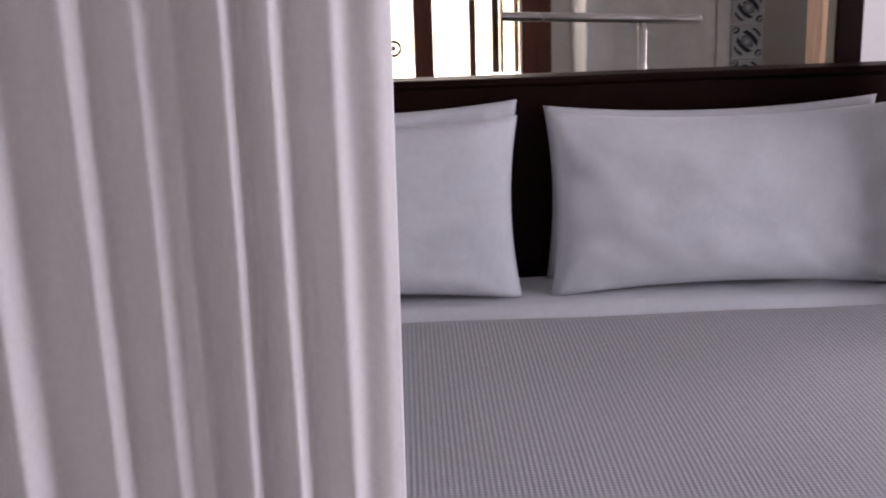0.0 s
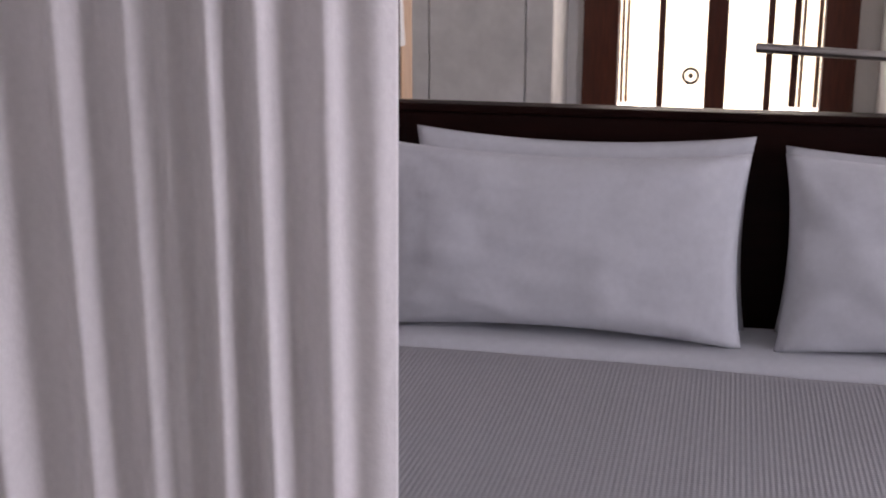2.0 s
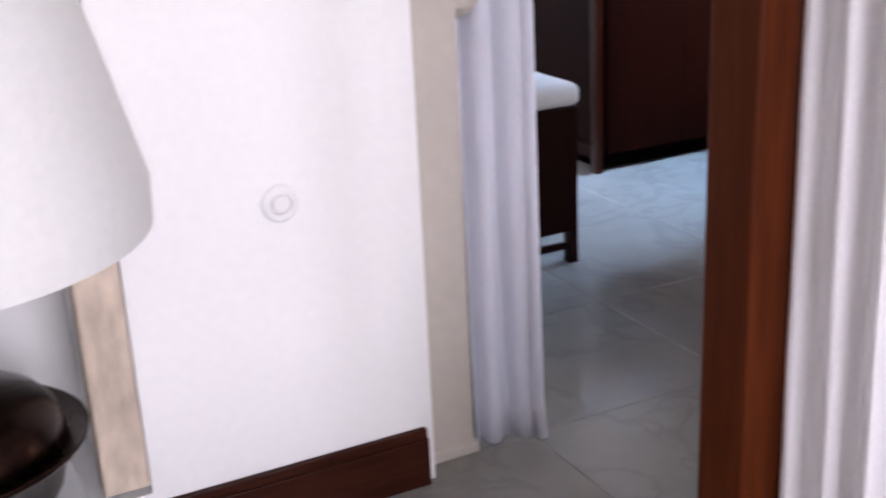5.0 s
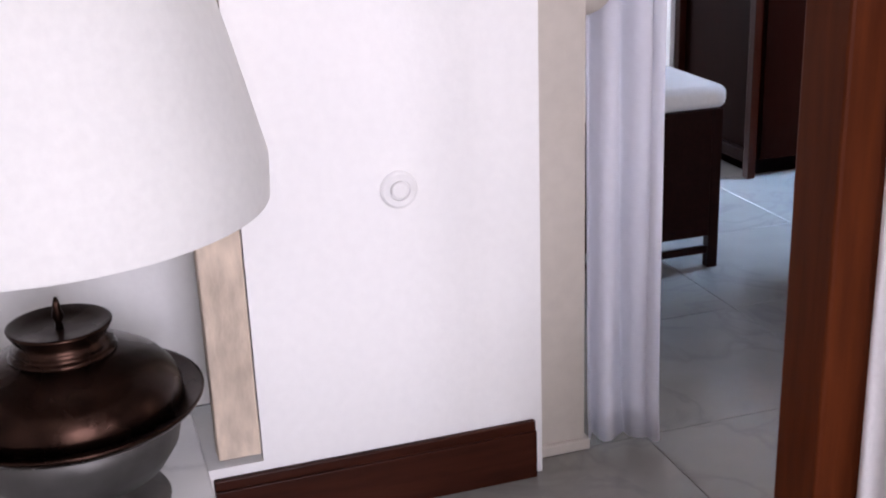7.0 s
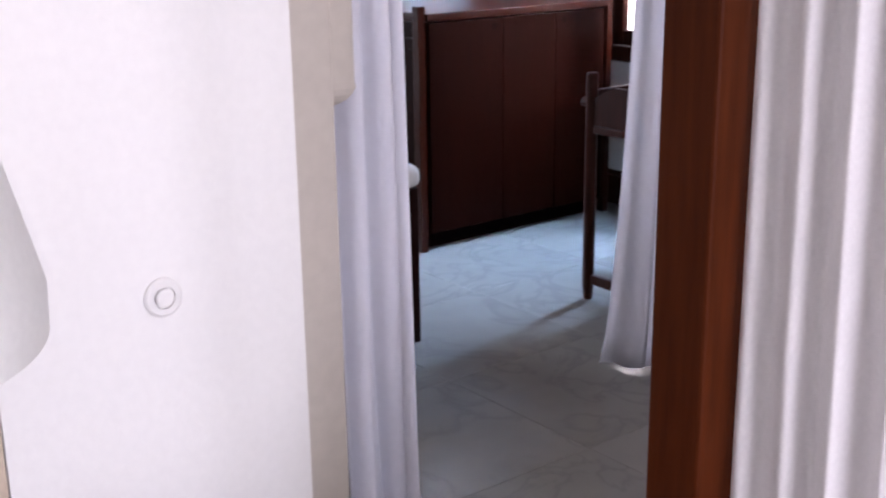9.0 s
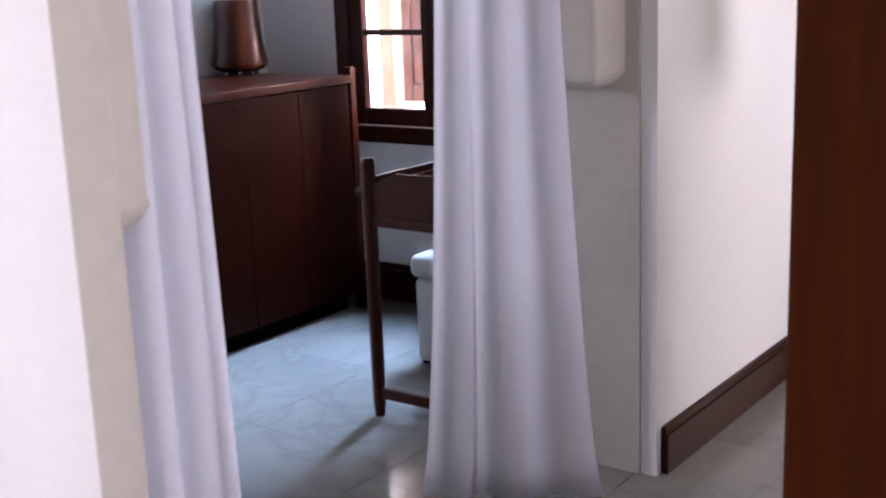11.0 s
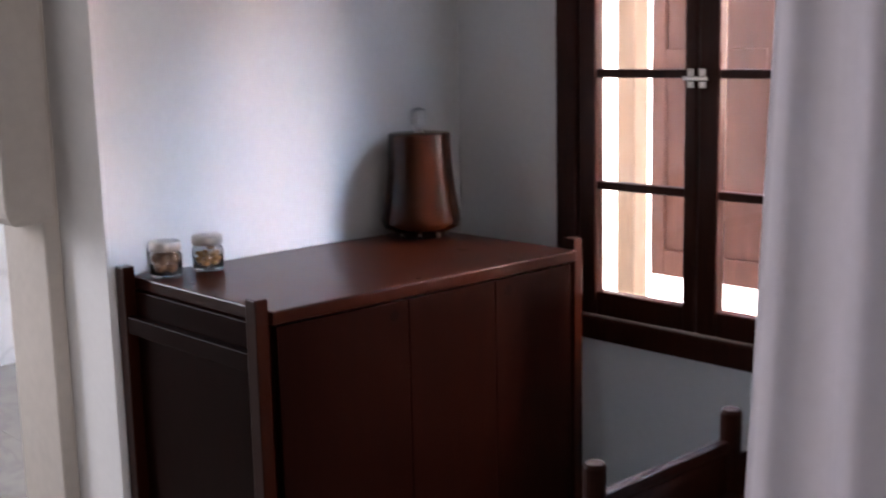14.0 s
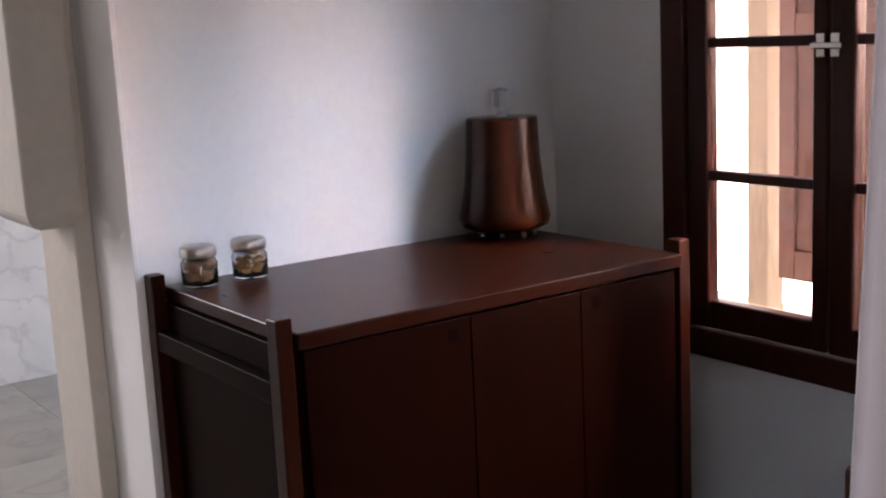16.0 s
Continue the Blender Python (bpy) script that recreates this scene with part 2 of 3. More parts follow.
# ---- bedroom, study and bathroom shell ----
# Wall between bedroom and study, pierced by a wide opening and a stone-lined niche.
WB = -0.30
wall_w = setting("wall_west", join_bm(
    box_bm(WB, 0.0, 0, 0, 1.90, H), box_bm(WB, -1.77, 2.35, 0, 0, H),
    box_bm(WB, -2.385, 0, 0, -1.77, H), box_bm(WB, -3.40, 0, 0, -2.385, 0.155), box_bm(WB, -3.40, 1.9, 0, -2.385, H),
    box_bm(WB, -5.0, 0, 0, -3.40, H)), PLASTER, "white plastered wall with a wide curtained opening", "wall")


def impost(name, x0, x1, y0, y1, z0, parent):
    """A rounded block of plaster from which the head of an opening springs."""
    bm = box_bm(x0, y0, z0, x1, y1, H)
    low = [e for e in bm.edges if all(abs(v.co.z - z0) < 1e-4 for v in e.verts)]
    bmesh.ops.bevel(bm, geom=low, offset=0.055, segments=6, affect="EDGES", profile=0.5)
    up = [e for e in bm.edges if abs(e.verts[0].co.z - e.verts[1].co.z) > 0.5]
    bmesh.ops.bevel(bm, geom=up, offset=0.012, segments=3, affect="EDGES", profile=0.5)
    return part(name, bm, STONEPAINT, parent)


impost("impost", -0.27, -0.085, -0.165, 0.012, 1.05, wall_w)
part("pilaster", box_bm(-0.29, -1.775, 0, -0.06, -1.638, H, 0.006), STONEPAINT, wall_w)
part("jamb_lining", box_bm(-0.296, -0.010, 0, -0.045, 0.0, 2.35, 0.002), STONEPAINT, wall_w)
part("pilaster_foot", box_bm(-0.28, -1.768, 0, -0.048, -1.630, 0.028, 0.004), STONEPAINT, wall_w)
impost("impost", -0.24, -0.062, -1.655, -1.582, 0.985, wall_w)

# Niche: stone jamb strip, back and sill
niche = setting("niche_lining", join_bm(
    box_bm(-0.045, -2.475, 0.173, 0.004, -2.388, 1.88, 0.004), box_bm(-0.045, -3.39, 0.173, 0.004, -3.30, 1.88, 0.004)),
    TRAVERTINE, "travertine-lined wall niche", "niche")
setting("niche_back", join_bm(box_bm(-0.298, -2.455, 0.173, -0.046, -2.388, 1.88), box_bm(-0.298, -3.39, 0.173, -0.27, -2.456, 1.88)),
        PLASTER, "plastered back and side of the wall niche", "niche")
setting("niche_sill", box_bm(-0.268, -3.39, 0.157, 0.20, -2.50, 0.172, 0.005), BATHMARBLE, "pale stone sill of the wall niche", "sill")


def skirting(name, b, along):
    """A stained skirting board with a stepped upper edge."""
    x0, y0, z0, x1, y1, z1 = b
    low = box_bm(x0, y0, z0, x1, y1, z1 - 0.022, 0.002)
    if along == "y":
        s = 0.3 * (x1 - x0)
        inner = (x0, y0, z1 - 0.024, x1 - s, y1, z1) if x0 >= 0 else (x0 + s, y0, z1 - 0.024, x1, y1, z1)
    else:
        s = 0.3 * (y1 - y0)
        inner = (x0, y0 + s, z1 - 0.024, x1, y1, z1)
    return setting(name, join_bm(low, box_bm(*inner, 0.003)), MAHOGANY, "dark stained wooden skirting board", "baseboard")


skirting("baseboard", (0.0, 0.025, 0, 0.022, 1.76, 0.135), "y")
skirting("baseboard", (0.0, -2.49, 0, 0.022, -1.79, 0.135), "y")
skirting("baseboard", (0.022, 1.738, 0, 0.49, 1.76, 0.135), "x")
skirting("baseboard", (-2.425, 1.066, 0, -0.30, 1.088, 0.16), "x")

# Study
SX = -2.425
setting("wall_study_back", join_bm(
    box_bm(SX - 0.52, -0.145, 0, SX, 1.40, H), box_bm(SX - 0.52, -1.9, 2.3, SX, -0.145, H), box_bm(SX - 0.52, -3.4, 0, SX, -1.9, H)),
    PLASTER, "white plastered wall with a doorway beside the cabinet", "wall")
sb = bpy.data.objects["wall_study_back"]
part("pilaster", box_bm(SX - 0.525, -0.192, 0, SX - 0.26, -0.1455, 2.3, 0.006), STONEPAINT, sb)
part("corner_bead", box_bm(SX - 0.008, -0.153, 0, SX + 0.003, -0.1405, 2.3, 0.002), PLASTER, sb)
impost("impost", SX - 0.50, SX - 0.20, -0.315, -0.18, 1.09, sb)
WX0, WX1, WZ0, WZ1 = -2.0, -1.03, 0.68, 2.15
setting("wall_study_window", join_bm(
    box_bm(SX, 1.09, 0, WX0, 1.18, H), box_bm(WX1, 1.09, 0, WB, 1.18, H),
    box_bm(WX0, 1.09, 0, WX1, 1.18, WZ0), box_bm(WX0, 1.09, WZ1, WX1, 1.18, H)), PLASTER, "white plastered wall round the casement window", "wall")
setting("wall_study_south", box_bm(SX, -3.55, 0, WB, -3.40, H), PLASTER, "white plastered end wall", "wall")

# Bathroom past the study
setting("wall_bath", join_bm(box_bm(-5.55, -2.6, 0, -5.40, 2.2, H), box_bm(-5.40, 2.05, 0, SX - 0.52, 2.2, H)), BATHMARBLE, "pale veined marble wall", "wall")
setting("wall_bath_south", box_bm(-5.40, -2.6, 0, SX - 0.52, -2.45, H), PLASTER, "white plastered wall", "wall")

# Bedroom
setting("wall_east", join_bm(box_bm(5, -5, 0, 5.2, -3.15, H), box_bm(5, -1.15, 0, 5.2, 0.3, H), box_bm(5, 1.6, 0, 5.2, 1.9, H), box_bm(5, 0.3, 0, 5.2, 1.6, 1.3), box_bm(5, 0.3, 2.4, 5.2, 1.6, H), box_bm(5, -3.15, 2.4, 5.2, -1.15, H)), PLASTER, "white plastered wall", "wall")
setting("wall_south", box_bm(WB, -5.2, 0, 5.2, -5.0, H), PLASTER, "white plastered wall", "wall")
setting("wall_north", join_bm(box_bm(0, 1.762, 0, 0.494, 1.90, H), box_bm(3.09, 1.762, 0, 5.0, 1.90, H), box_bm(0.494, 1.762, 2.35, 3.09, 1.90, H)), PLASTER, "white plastered wall open to the dressing room", "wall")
trim = setting("trim", join_bm(box_bm(0.495, 1.755, 0, 0.530, 1.91, 2.35, 0.004), box_bm(3.055, 1.755, 0, 3.089, 1.91, 2.35, 0.004)), TANWOOD, "light wooden lining of the wide opening", "trim")
setting("ceiling", join_bm(box_bm(-5.6, -5.2, H, 5.2, 1.40, H + 0.15), box_bm(WB, 1.40, H, 5.2, 3.75, H + 0.15), box_bm(-5.6, 1.40, H, SX - 0.1, 2.2, H + 0.15)), CEILING, "white painted ceiling", "ceiling")

# Dressing room behind the bed
setting("wall_rear", join_bm(
    box_bm(-0.15, 3.55, 0, 0.98, 3.75, H), box_bm(2.286, 3.55, 0, 4.2, 3.75, H), box_bm(0.98, 3.55, 0, 2.286, 3.75, 0.3), box_bm(0.98, 3.55, 2.3, 2.286, 3.75, H)),
    PLASTER, "white plastered wall round a glazed door", "wall")
setting("wall_rear_side", join_bm(box_bm(WB, 1.9, 0, -0.15, 3.75, H), box_bm(4.2, 1.9, 0, 4.35, 3.75, H), box_bm(4.35, 1.9, 0, 5.2, 2.05, H)), PLASTER, "white plastered side wall", "wall")

# ---- windows ----
def bar(x0, z0, x1, z1, y0, y1, mat, parent, name="glazing_bar"):
    return box(name, (x0, y0, z0, x1, y1, z1), mat, parent, 0.004)


win = tagged(new("window_1"), "dark red-brown wooden casement window with small panes", "window", kind="structure")
win.matrix_world = Matrix.Translation((-1.51, 1.09, WZ0))
for nm, b in (("window_frame", (WX0, 1.072, WZ0, WX0 + 0.075, 1.14, WZ1)), ("window_frame", (WX1 - 0.075, 1.072, WZ0, WX1, 1.14, WZ1)),
              ("window_sill", (WX0 + 0.076, 1.068, WZ0 - 0.004, WX1 - 0.076, 1.14, WZ0 + 0.065)), ("window_frame", (WX0 + 0.076, 1.072, WZ1 - 0.07, WX1 - 0.076, 1.14, WZ1))):
    box(nm, b, FRAMEWOOD, win, 0.006)
for k, (a, b) in enumerate(((-1.922, -1.518), (-1.512, -1.108))):
    z0, z1 = WZ0 + 0.068, WZ1 - 0.073
    st = 0.062
    box("sash_stile", (a, 1.084, z0, a + st, 1.125, z1), FRAMEWOOD, win, 0.006)
    box("sash_stile", (b - 0.04, 1.084, z0, b, 1.125, z1), FRAMEWOOD, win, 0.006)
    box("sash_rail", (a + st + 0.001, 1.084, z0, b - 0.041, 1.125, z0 + 0.07), FRAMEWOOD, win, 0.006)
    box("sash_rail", (a + st + 0.001, 1.084, z1 - 0.06, b - 0.041, 1.125, z1), FRAMEWOOD, win, 0.006)
    for zc in (1.127, 1.443, 1.76):
        bar(a + st + 0.001, zc - 0.012, b - 0.041, zc + 0.012, 1.088, 1.118, FRAMEWOOD, win)
    zs = (z0 + 0.07, 1.127, 1.443, 1.76, z1 - 0.06)
    for q in range(4):
        p = box("pane", (a + st, 1.100, zs[q] + 0.01, b - 0.04, 1.104, zs[q + 1] - 0.01), GLASS, win, 0)
        p.visible_shadow = False
lt = part("latch", join_bm(box_bm(-1.545, 1.076, 1.405, -1.522, 1.0845, 1.458, 0.003), box_bm(-1.508, 1.076, 1.405, -1.485, 1.0845, 1.458, 0.003),
                           box_bm(-1.556, 1.070, 1.424, -1.476, 1.079, 1.438, 0.003)), CHROME, win, "small steel window latch")


def shutter(x0, x1, y0, z0, z1, mat, label, turn=0.0):
    t = thing("shutter", (x0, y0, z0), label, "shutter")
    w, h = x1 - x0, z1 - z0
    for nm, b in (("stile", (0, 0, 0, 0.05, 0.035, h)), ("stile", (w - 0.05, 0, 0, w, 0.035, h)), ("rail", (0.051, 0, 0, w - 0.051, 0.035, 0.08)),
                  ("rail", (0.051, 0, h - 0.08, w - 0.051, 0.035, h)), ("rail", (0.051, 0, h * 0.48, w - 0.051, 0.035, h * 0.48 + 0.07)),
                  ("panel", (0.05, 0.01, 0.08, w - 0.05, 0.024, h - 0.08))):
        p = part(nm, box_bm(*b, 0.003), mat, t)
        p.matrix_parent_inverse = Matrix()
    for hz in (h - 0.22, h - 0.06):
        p = part("hinge", box_bm(-0.085, -0.288, hz, 0.012, -0.001, hz + 0.02, 0.003), SHUTTERWOOD, t)
        p.matrix_parent_inverse = Matrix()
    t.matrix_world = pose(x0, y0, z0, 0, 0, turn)
    return t


# Outer shutters, and a glowing backdrop in place of the sunlit court outside
shutter(-1.955, -1.50, 1.47, 0.80, 2.12, SHUTTERWOOD, "brown wooden shutter leaf standing open outside the window")
setting("backdrop_court", box_bm(-7.0, 3.9, -1, -1.3, 4.0, 4.5), FACADE, "glowing backdrop in place of the sunlit facade across the court", "facade")
tp = thing("veranda_post", (-2.665, 2.28, 0), "pale weathered wooden veranda post", "post")
box("shaft", (-2.71, 2.24, 0.0, -2.62, 2.33, 2.9), TANWOOD, tp, 0.006)
box("base", (-2.73, 2.22, 0.0, -2.60, 2.35, 0.12), TANWOOD, tp, 0.008)

rw = tagged(new("window_2"), "tall dark wooden glazed door with narrow panes", "window", kind="structure")
rw.matrix_world = Matrix.Translation((1.63, 3.55, 0.3))
for b in ((0.98, 3.50, 0.3, 1.157, 3.60, 2.3), (2.131, 3.50, 0.3, 2.286, 3.60, 2.3), (1.584, 3.515, 0.371, 1.683, 3.585, 2.199),
          (1.158, 3.50, 0.3, 2.130, 3.60, 0.37), (1.158, 3.50, 2.2, 2.130, 3.60, 2.3)):
    box("window_frame", b, REARFRAME, rw, 0.006)
for x in (1.366, 1.885):
    bar(x - 0.016, 0.371, x + 0.016, 2.199, 3.53, 3.57, REARFRAME, rw)
for a, b in ((1.157, 1.35), (1.382, 1.584), (1.683, 1.869), (1.901, 2.131)):
    p = box("pane", (a, 3.548, 0.37, b, 3.552, 2.2), GLASS, rw, 0)
    p.visible_shadow = False
for x0, x1 in ((1.992, 2.026), (2.036, 2.050), (2.108, 2.128), (1.162, 1.174), (1.186, 1.198)):
    box("reveal_trim", (x0, 3.602, 0.371, x1, 3.66, 2.199), TANWOOD if x1 - x0 < 0.03 else REARFRAME, rw, 0.003)
gl = thing("garden_lamp", (1.47, 4.88, 0.675), "small round grey wall lamp outside the glazed door", "lamp")
for nm, pr in (("ring", [(0.036, 0), (0.052, 0.0), (0.052, 0.03), (0.036, 0.03), (0.036, 0.0)]), ("bulb_cover", [(0.016, 0.0), (0.016, 0.02), (0.008, 0.035), (0.0, 0.036)])):
    bm = lathe_bm(pr, 28, caps=False)
    bmesh.ops.transform(bm, matrix=pose(1.47, 4.895, 0.675, 90), verts=bm.verts)
    part(nm, bm, PEWTER, gl)
# The garden wall's sunlight is its own glow.
setting("backdrop_garden", box_bm(-0.6, 4.9, -1, 3.4, 5.0, 4), COURT, "glowing warm backdrop in place of the sunlit garden wall outside", "backdrop")

w4 = tagged(new("window_3"), "tall wooden side window", "window", kind="structure")
w4.matrix_world = Matrix.Translation((5.05, -2.15, 0))
for y in (-3.15, -2.19, -1.23):
    box("window_frame", (5.05, y, 0.0, 5.12, y + 0.08, 2.4), FRAMEWOOD, w4)

w5 = tagged(new("window_4"), "small wooden side window", "window", kind="structure")
w5.matrix_world = Matrix.Translation((5.05, 0.95, 1.3))
for y in (0.3, 0.92, 1.54):
    box("window_frame", (5.05, y, 1.3, 5.12, y + 0.06, 2.4), FRAMEWOOD, w5)

# ---- dressing room fittings ----
def cupboard(x0, x1, label, seams):
    t = thing("cupboard", ((x0 + x1) / 2, 3.3, 0), label, "cupboard", "cupboards beside the glazed door")
    box("body", (x0, 3.06, 0, x1, 3.549, 2.5), CUPBOARD, t, 0.004)
    for a, b in zip(seams, seams[1:]):
        box("door", (a + 0.003, 3.040, 0.08, b - 0.003, 3.059, 2.46), CUPBOARD, t, 0.003)
    return t


cupboard(0.214, 0.90, "white painted built-in cupboard with flush doors", (0.214, 0.305, 0.77, 0.90))
cupboard(2.39, 3.08, "white painted built-in cupboard with flush doors", (2.39, 3.01, 3.08))


def tile_panel(x0, x1, z0, z1, y, columns):
    t = tagged(new("tile_panel"), "wall panel of patterned dark blue and white tiles", "tile panel", kind="structure")
    t.matrix_world = Matrix.Translation((x0, y, z0))
    s = (x1 - x0) / columns
    bm = box_bm(0.003, 0, 0.003, s - 0.003, 0.012, s - 0.003, 0.002)
    me = bpy.data.meshes.new("tile")
    bm.to_mesh(me)
    bm.free()
    me.materials.append(TILEBASE)
    ink = bmesh.new()
    for cx, cz, r in ((0, 0, 0.62), (s, s, 0.62), (0, s, 0.3), (s, 0, 0.3), (s / 2, s / 2, 0.2)):
        for ring in (r * s, r * s * 0.6):
            n = 20
            prev = None
            for i in range(n + 1):
                a = 2 * math.pi * i / n
                wv = 1 + 0.12 * math.sin(6 * a)
                q = [(cx + rr * wv * math.cos(a), cz + rr * wv * math.sin(a)) for rr in (ring, ring * 0.78)]
                if prev and all(0.004 <= u <= s - 0.004 and 0.004 <= v <= s - 0.004 for u, v in q + prev):
                    ink.faces.new([ink.verts.new((u, -0.0015, v)) for u, v in (prev[0], q[0], q[1], prev[1])])
                prev = q
    ime = bpy.data.meshes.new("tile_pattern")
    ink.to_mesh(ime)
    ink.free()
    ime.materials.append(TILEINK)
    for i in range(columns):
        for k in range(int((z1 - z0) / s)):
            ob = new("tile", me)
            ob.parent = t
            ob.location = (i * s, 0, k * s)
            pt = new("tile_pattern", ime)
            pt.parent = ob
    return t


tile_panel(3.085, 3.245, 0.6, 2.2, 3.06, 1)
tile_panel(0.05, 0.21, 0.6, 2.2, 3.06, 1)

# Towel stand behind the headboard
ts = thing("towel_stand", (2.06, 0.36, 0), "brushed steel towel stand with one crossbar", "towel stand")
part("crossbar", rod_bm((1.765, 0.36, 1.212), (2.262, 0.36, 1.188), 0.0115), CHROME, ts, smooth=True)
part("pole", rod_bm((2.116, 0.36, 0.02), (2.116, 0.36, 1.186), 0.011), CHROME, ts, smooth=True)
part("foot", lathe_bm([(0.14, 0), (0.14, 0.012), (0.02, 0.022), (0.0, 0.022)], 32, (2.116, 0.36, 0)), CHROME, ts, smooth=True)

# ---- the four-poster bed ----
BX0, BX1, BY0, BY1 = 1.017, 2.62, -1.87, 0.19
bed = thing("four_poster_bed", (1.8, -0.85, 0), "dark wooden four-poster bed with canopy rails", "bed")
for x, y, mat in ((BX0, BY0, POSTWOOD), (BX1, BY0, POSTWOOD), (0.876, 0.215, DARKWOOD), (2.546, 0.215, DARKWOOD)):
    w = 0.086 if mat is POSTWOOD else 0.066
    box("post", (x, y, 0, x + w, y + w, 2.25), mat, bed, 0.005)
for b in ((BX0 + 0.088, BY0 + 0.01, 2.17, BX1 - 0.002, BY0 + 0.07, 2.24), (0.944, 0.22, 2.17, 2.544, 0.28, 2.24)):
    box("canopy_rail", b, DARKWOOD, bed)
for x in (BX0 + 0.012, BX1 + 0.012):
    box("canopy_rail", (x, BY0 + 0.088, 2.17, x + 0.05, 0.212, 2.24), DARKWOOD, bed)
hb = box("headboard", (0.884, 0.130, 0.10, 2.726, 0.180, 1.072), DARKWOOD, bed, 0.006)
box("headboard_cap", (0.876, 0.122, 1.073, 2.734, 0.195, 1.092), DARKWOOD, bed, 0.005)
for b in ((BX0 + 0.02, BY0 + 0.088, 0.2, BX0 + 0.06, 0.083, 0.36), (BX1 + 0.02, BY0 + 0.088, 0.2, BX1 + 0.06, 0.083, 0.36), (BX0 + 0.088, BY0 + 0.02, 0.2, BX1 - 0.002, BY0 + 0.06, 0.36)):
    box("side_rail", b, DARKWOOD, bed)


def soft_slab(x0, y0, z0, x1, y1, z1, r, wave, seed, cuts=28):
    """A soft rectangular slab with rounded edges and a slightly uneven top."""
    bm = bmesh.new()
    bmesh.ops.create_grid(bm, x_segments=cuts, y_segments=cuts, size=0.5)
    bmesh.ops.scale(bm, vec=(x1 - x0, y1 - y0, 1), verts=bm.verts)
    bmesh.ops.translate(bm, vec=((x0 + x1) / 2, (y0 + y1) / 2, z1), verts=bm.verts)
    for v in bm.verts:
        d = min(v.co.x - x0, x1 - v.co.x, v.co.y - y0, y1 - v.co.y)
        v.co.z += wave * noise.noise((v.co.x * 2.2 + seed, v.co.y * 2.2, seed)) - (r * (1 - d / r) ** 2 * 0.5 if d < r else 0)
    rim = [e for e in bm.edges if e.is_boundary]
    ext = bmesh.ops.extrude_edge_only(bm, edges=rim)
    for v in ext["geom"]:
        if isinstance(v, bmesh.types.BMVert):
            v.co.z = z0
    bmesh.ops.contextual_create(bm, geom=[e for e in bm.edges if e.is_boundary])
    bmesh.ops.recalc_face_normals(bm, faces=bm.faces)
    return bm


mat_t = thing("mattress", (1.8, -0.85, 0.36), "thick mattress under white bedding", "mattress")
part("body", soft_slab(1.02, -1.77, 0.365, 2.66, 0.122, 0.580, 0.05, 0.0, 1, 12), COTTON, mat_t, smooth=True)
cov = part("coverlet", soft_slab(0.985, -1.775, 0.40, 2.70, -0.130, 0.616, 0.07, 0.010, 3, 60), COVERLET, None, smooth=True)
tagged(cov, "ribbed white cotton coverlet spread over the bed", "coverlet")
sh = part("bed_sheet", soft_slab(0.995, -0.165, 0.40, 2.69, 0.120, 0.628, 0.05, 0.006, 8, 30), COTTON, None, smooth=True)
tagged(sh, "smooth white cotton sheet folded over the coverlet", "sheet")


def pillow(x0, x1, y_foot, z0, height, thick, lean, seed, label):
    """A plump pillow in a case with drawn-out corners, standing against the headboard."""
    w, h = x1 - x0, height
    bm = bmesh.new()
    n = 44
    sides = []
    for s in (-1, 1):
        g = {}
        for i in range(n + 1):
            for k in range(n + 1):
                u, v = 2 * i / n - 1, 2 * k / n - 1
                full = max(0, 1 - abs(u) ** 2.6) ** 0.55 * max(0, 1 - abs(v) ** 2.4) ** 0.55
                pull_x = 1 - 0.050 * (1 - v * v) * abs(u) ** 3
                pull_z = 1 - 0.11 * (1 - u * u) * abs(v) ** 3
                wr = 0.010 * noise.noise((u * 2.3 + seed, v * 2.3, seed * 1.7)) + 0.004 * noise.noise((u * 6 + seed, v * 4, s))
                wr += 0.008 * math.sin(9 * (u * 0.5 + v)) * max(0, abs(u) - 0.55)
                for cu, cv, reach in ((1, 1, 1.5), (-1, 1, 1.0), (1, -1, 0.8), (-1, -1, 0.8)):
                    du, dv = cu - u, (cv - v) * 0.55
                    ang, far = math.atan2(dv * cv, du * cu), math.hypot(du, dv)
                    wr += 0.0075 * max(0, 1 - far / reach) * min(1, far * 4) * abs(math.sin(5 * ang + 1.6 * noise.noise((far * 2, seed, cu)) + seed))
                crease = 1 - abs(noise.noise((u * 1.5 + v * 0.9 + seed * 3, v * 1.3 - u * 0.5, seed)))
                wr += 0.0022 * max(0, crease - 0.86) / 0.14
                g[i, k] = bm.verts.new((u * pull_x * w / 2, s * (thick / 2 * full + (wr if full > 0.05 else 0)), (v * pull_z + 1) * h / 2))
        for i in range(n):
            for k in range(n):
                f = (g[i, k], g[i + 1, k], g[i + 1, k + 1], g[i, k + 1])
                bm.faces.new(f if s < 0 else f[::-1])
        sides.append(g)
    bmesh.ops.remove_doubles(bm, verts=bm.verts, dist=0.0008)
    bmesh.ops.transform(bm, matrix=pose((x0 + x1) / 2, y_foot, z0, -lean), verts=bm.verts)
    ob = part("pillow", bm, COTTON, None, smooth=True)
    return tagged(ob, label, "pillow", "pillows against the headboard")


pillow(1.035, 1.775, 0.055, 0.618, 0.432, 0.12, 3, 2, "white cotton pillow behind another against the headboard")
pillow(1.835, 2.60, 0.060, 0.618, 0.415, 0.12, 3, 9, "white cotton pillow behind another against the headboard")
pillow(0.985, 1.768, -0.070, 0.624, 0.408, 0.16, 10, 4, "plump white cotton pillow with creased corners")
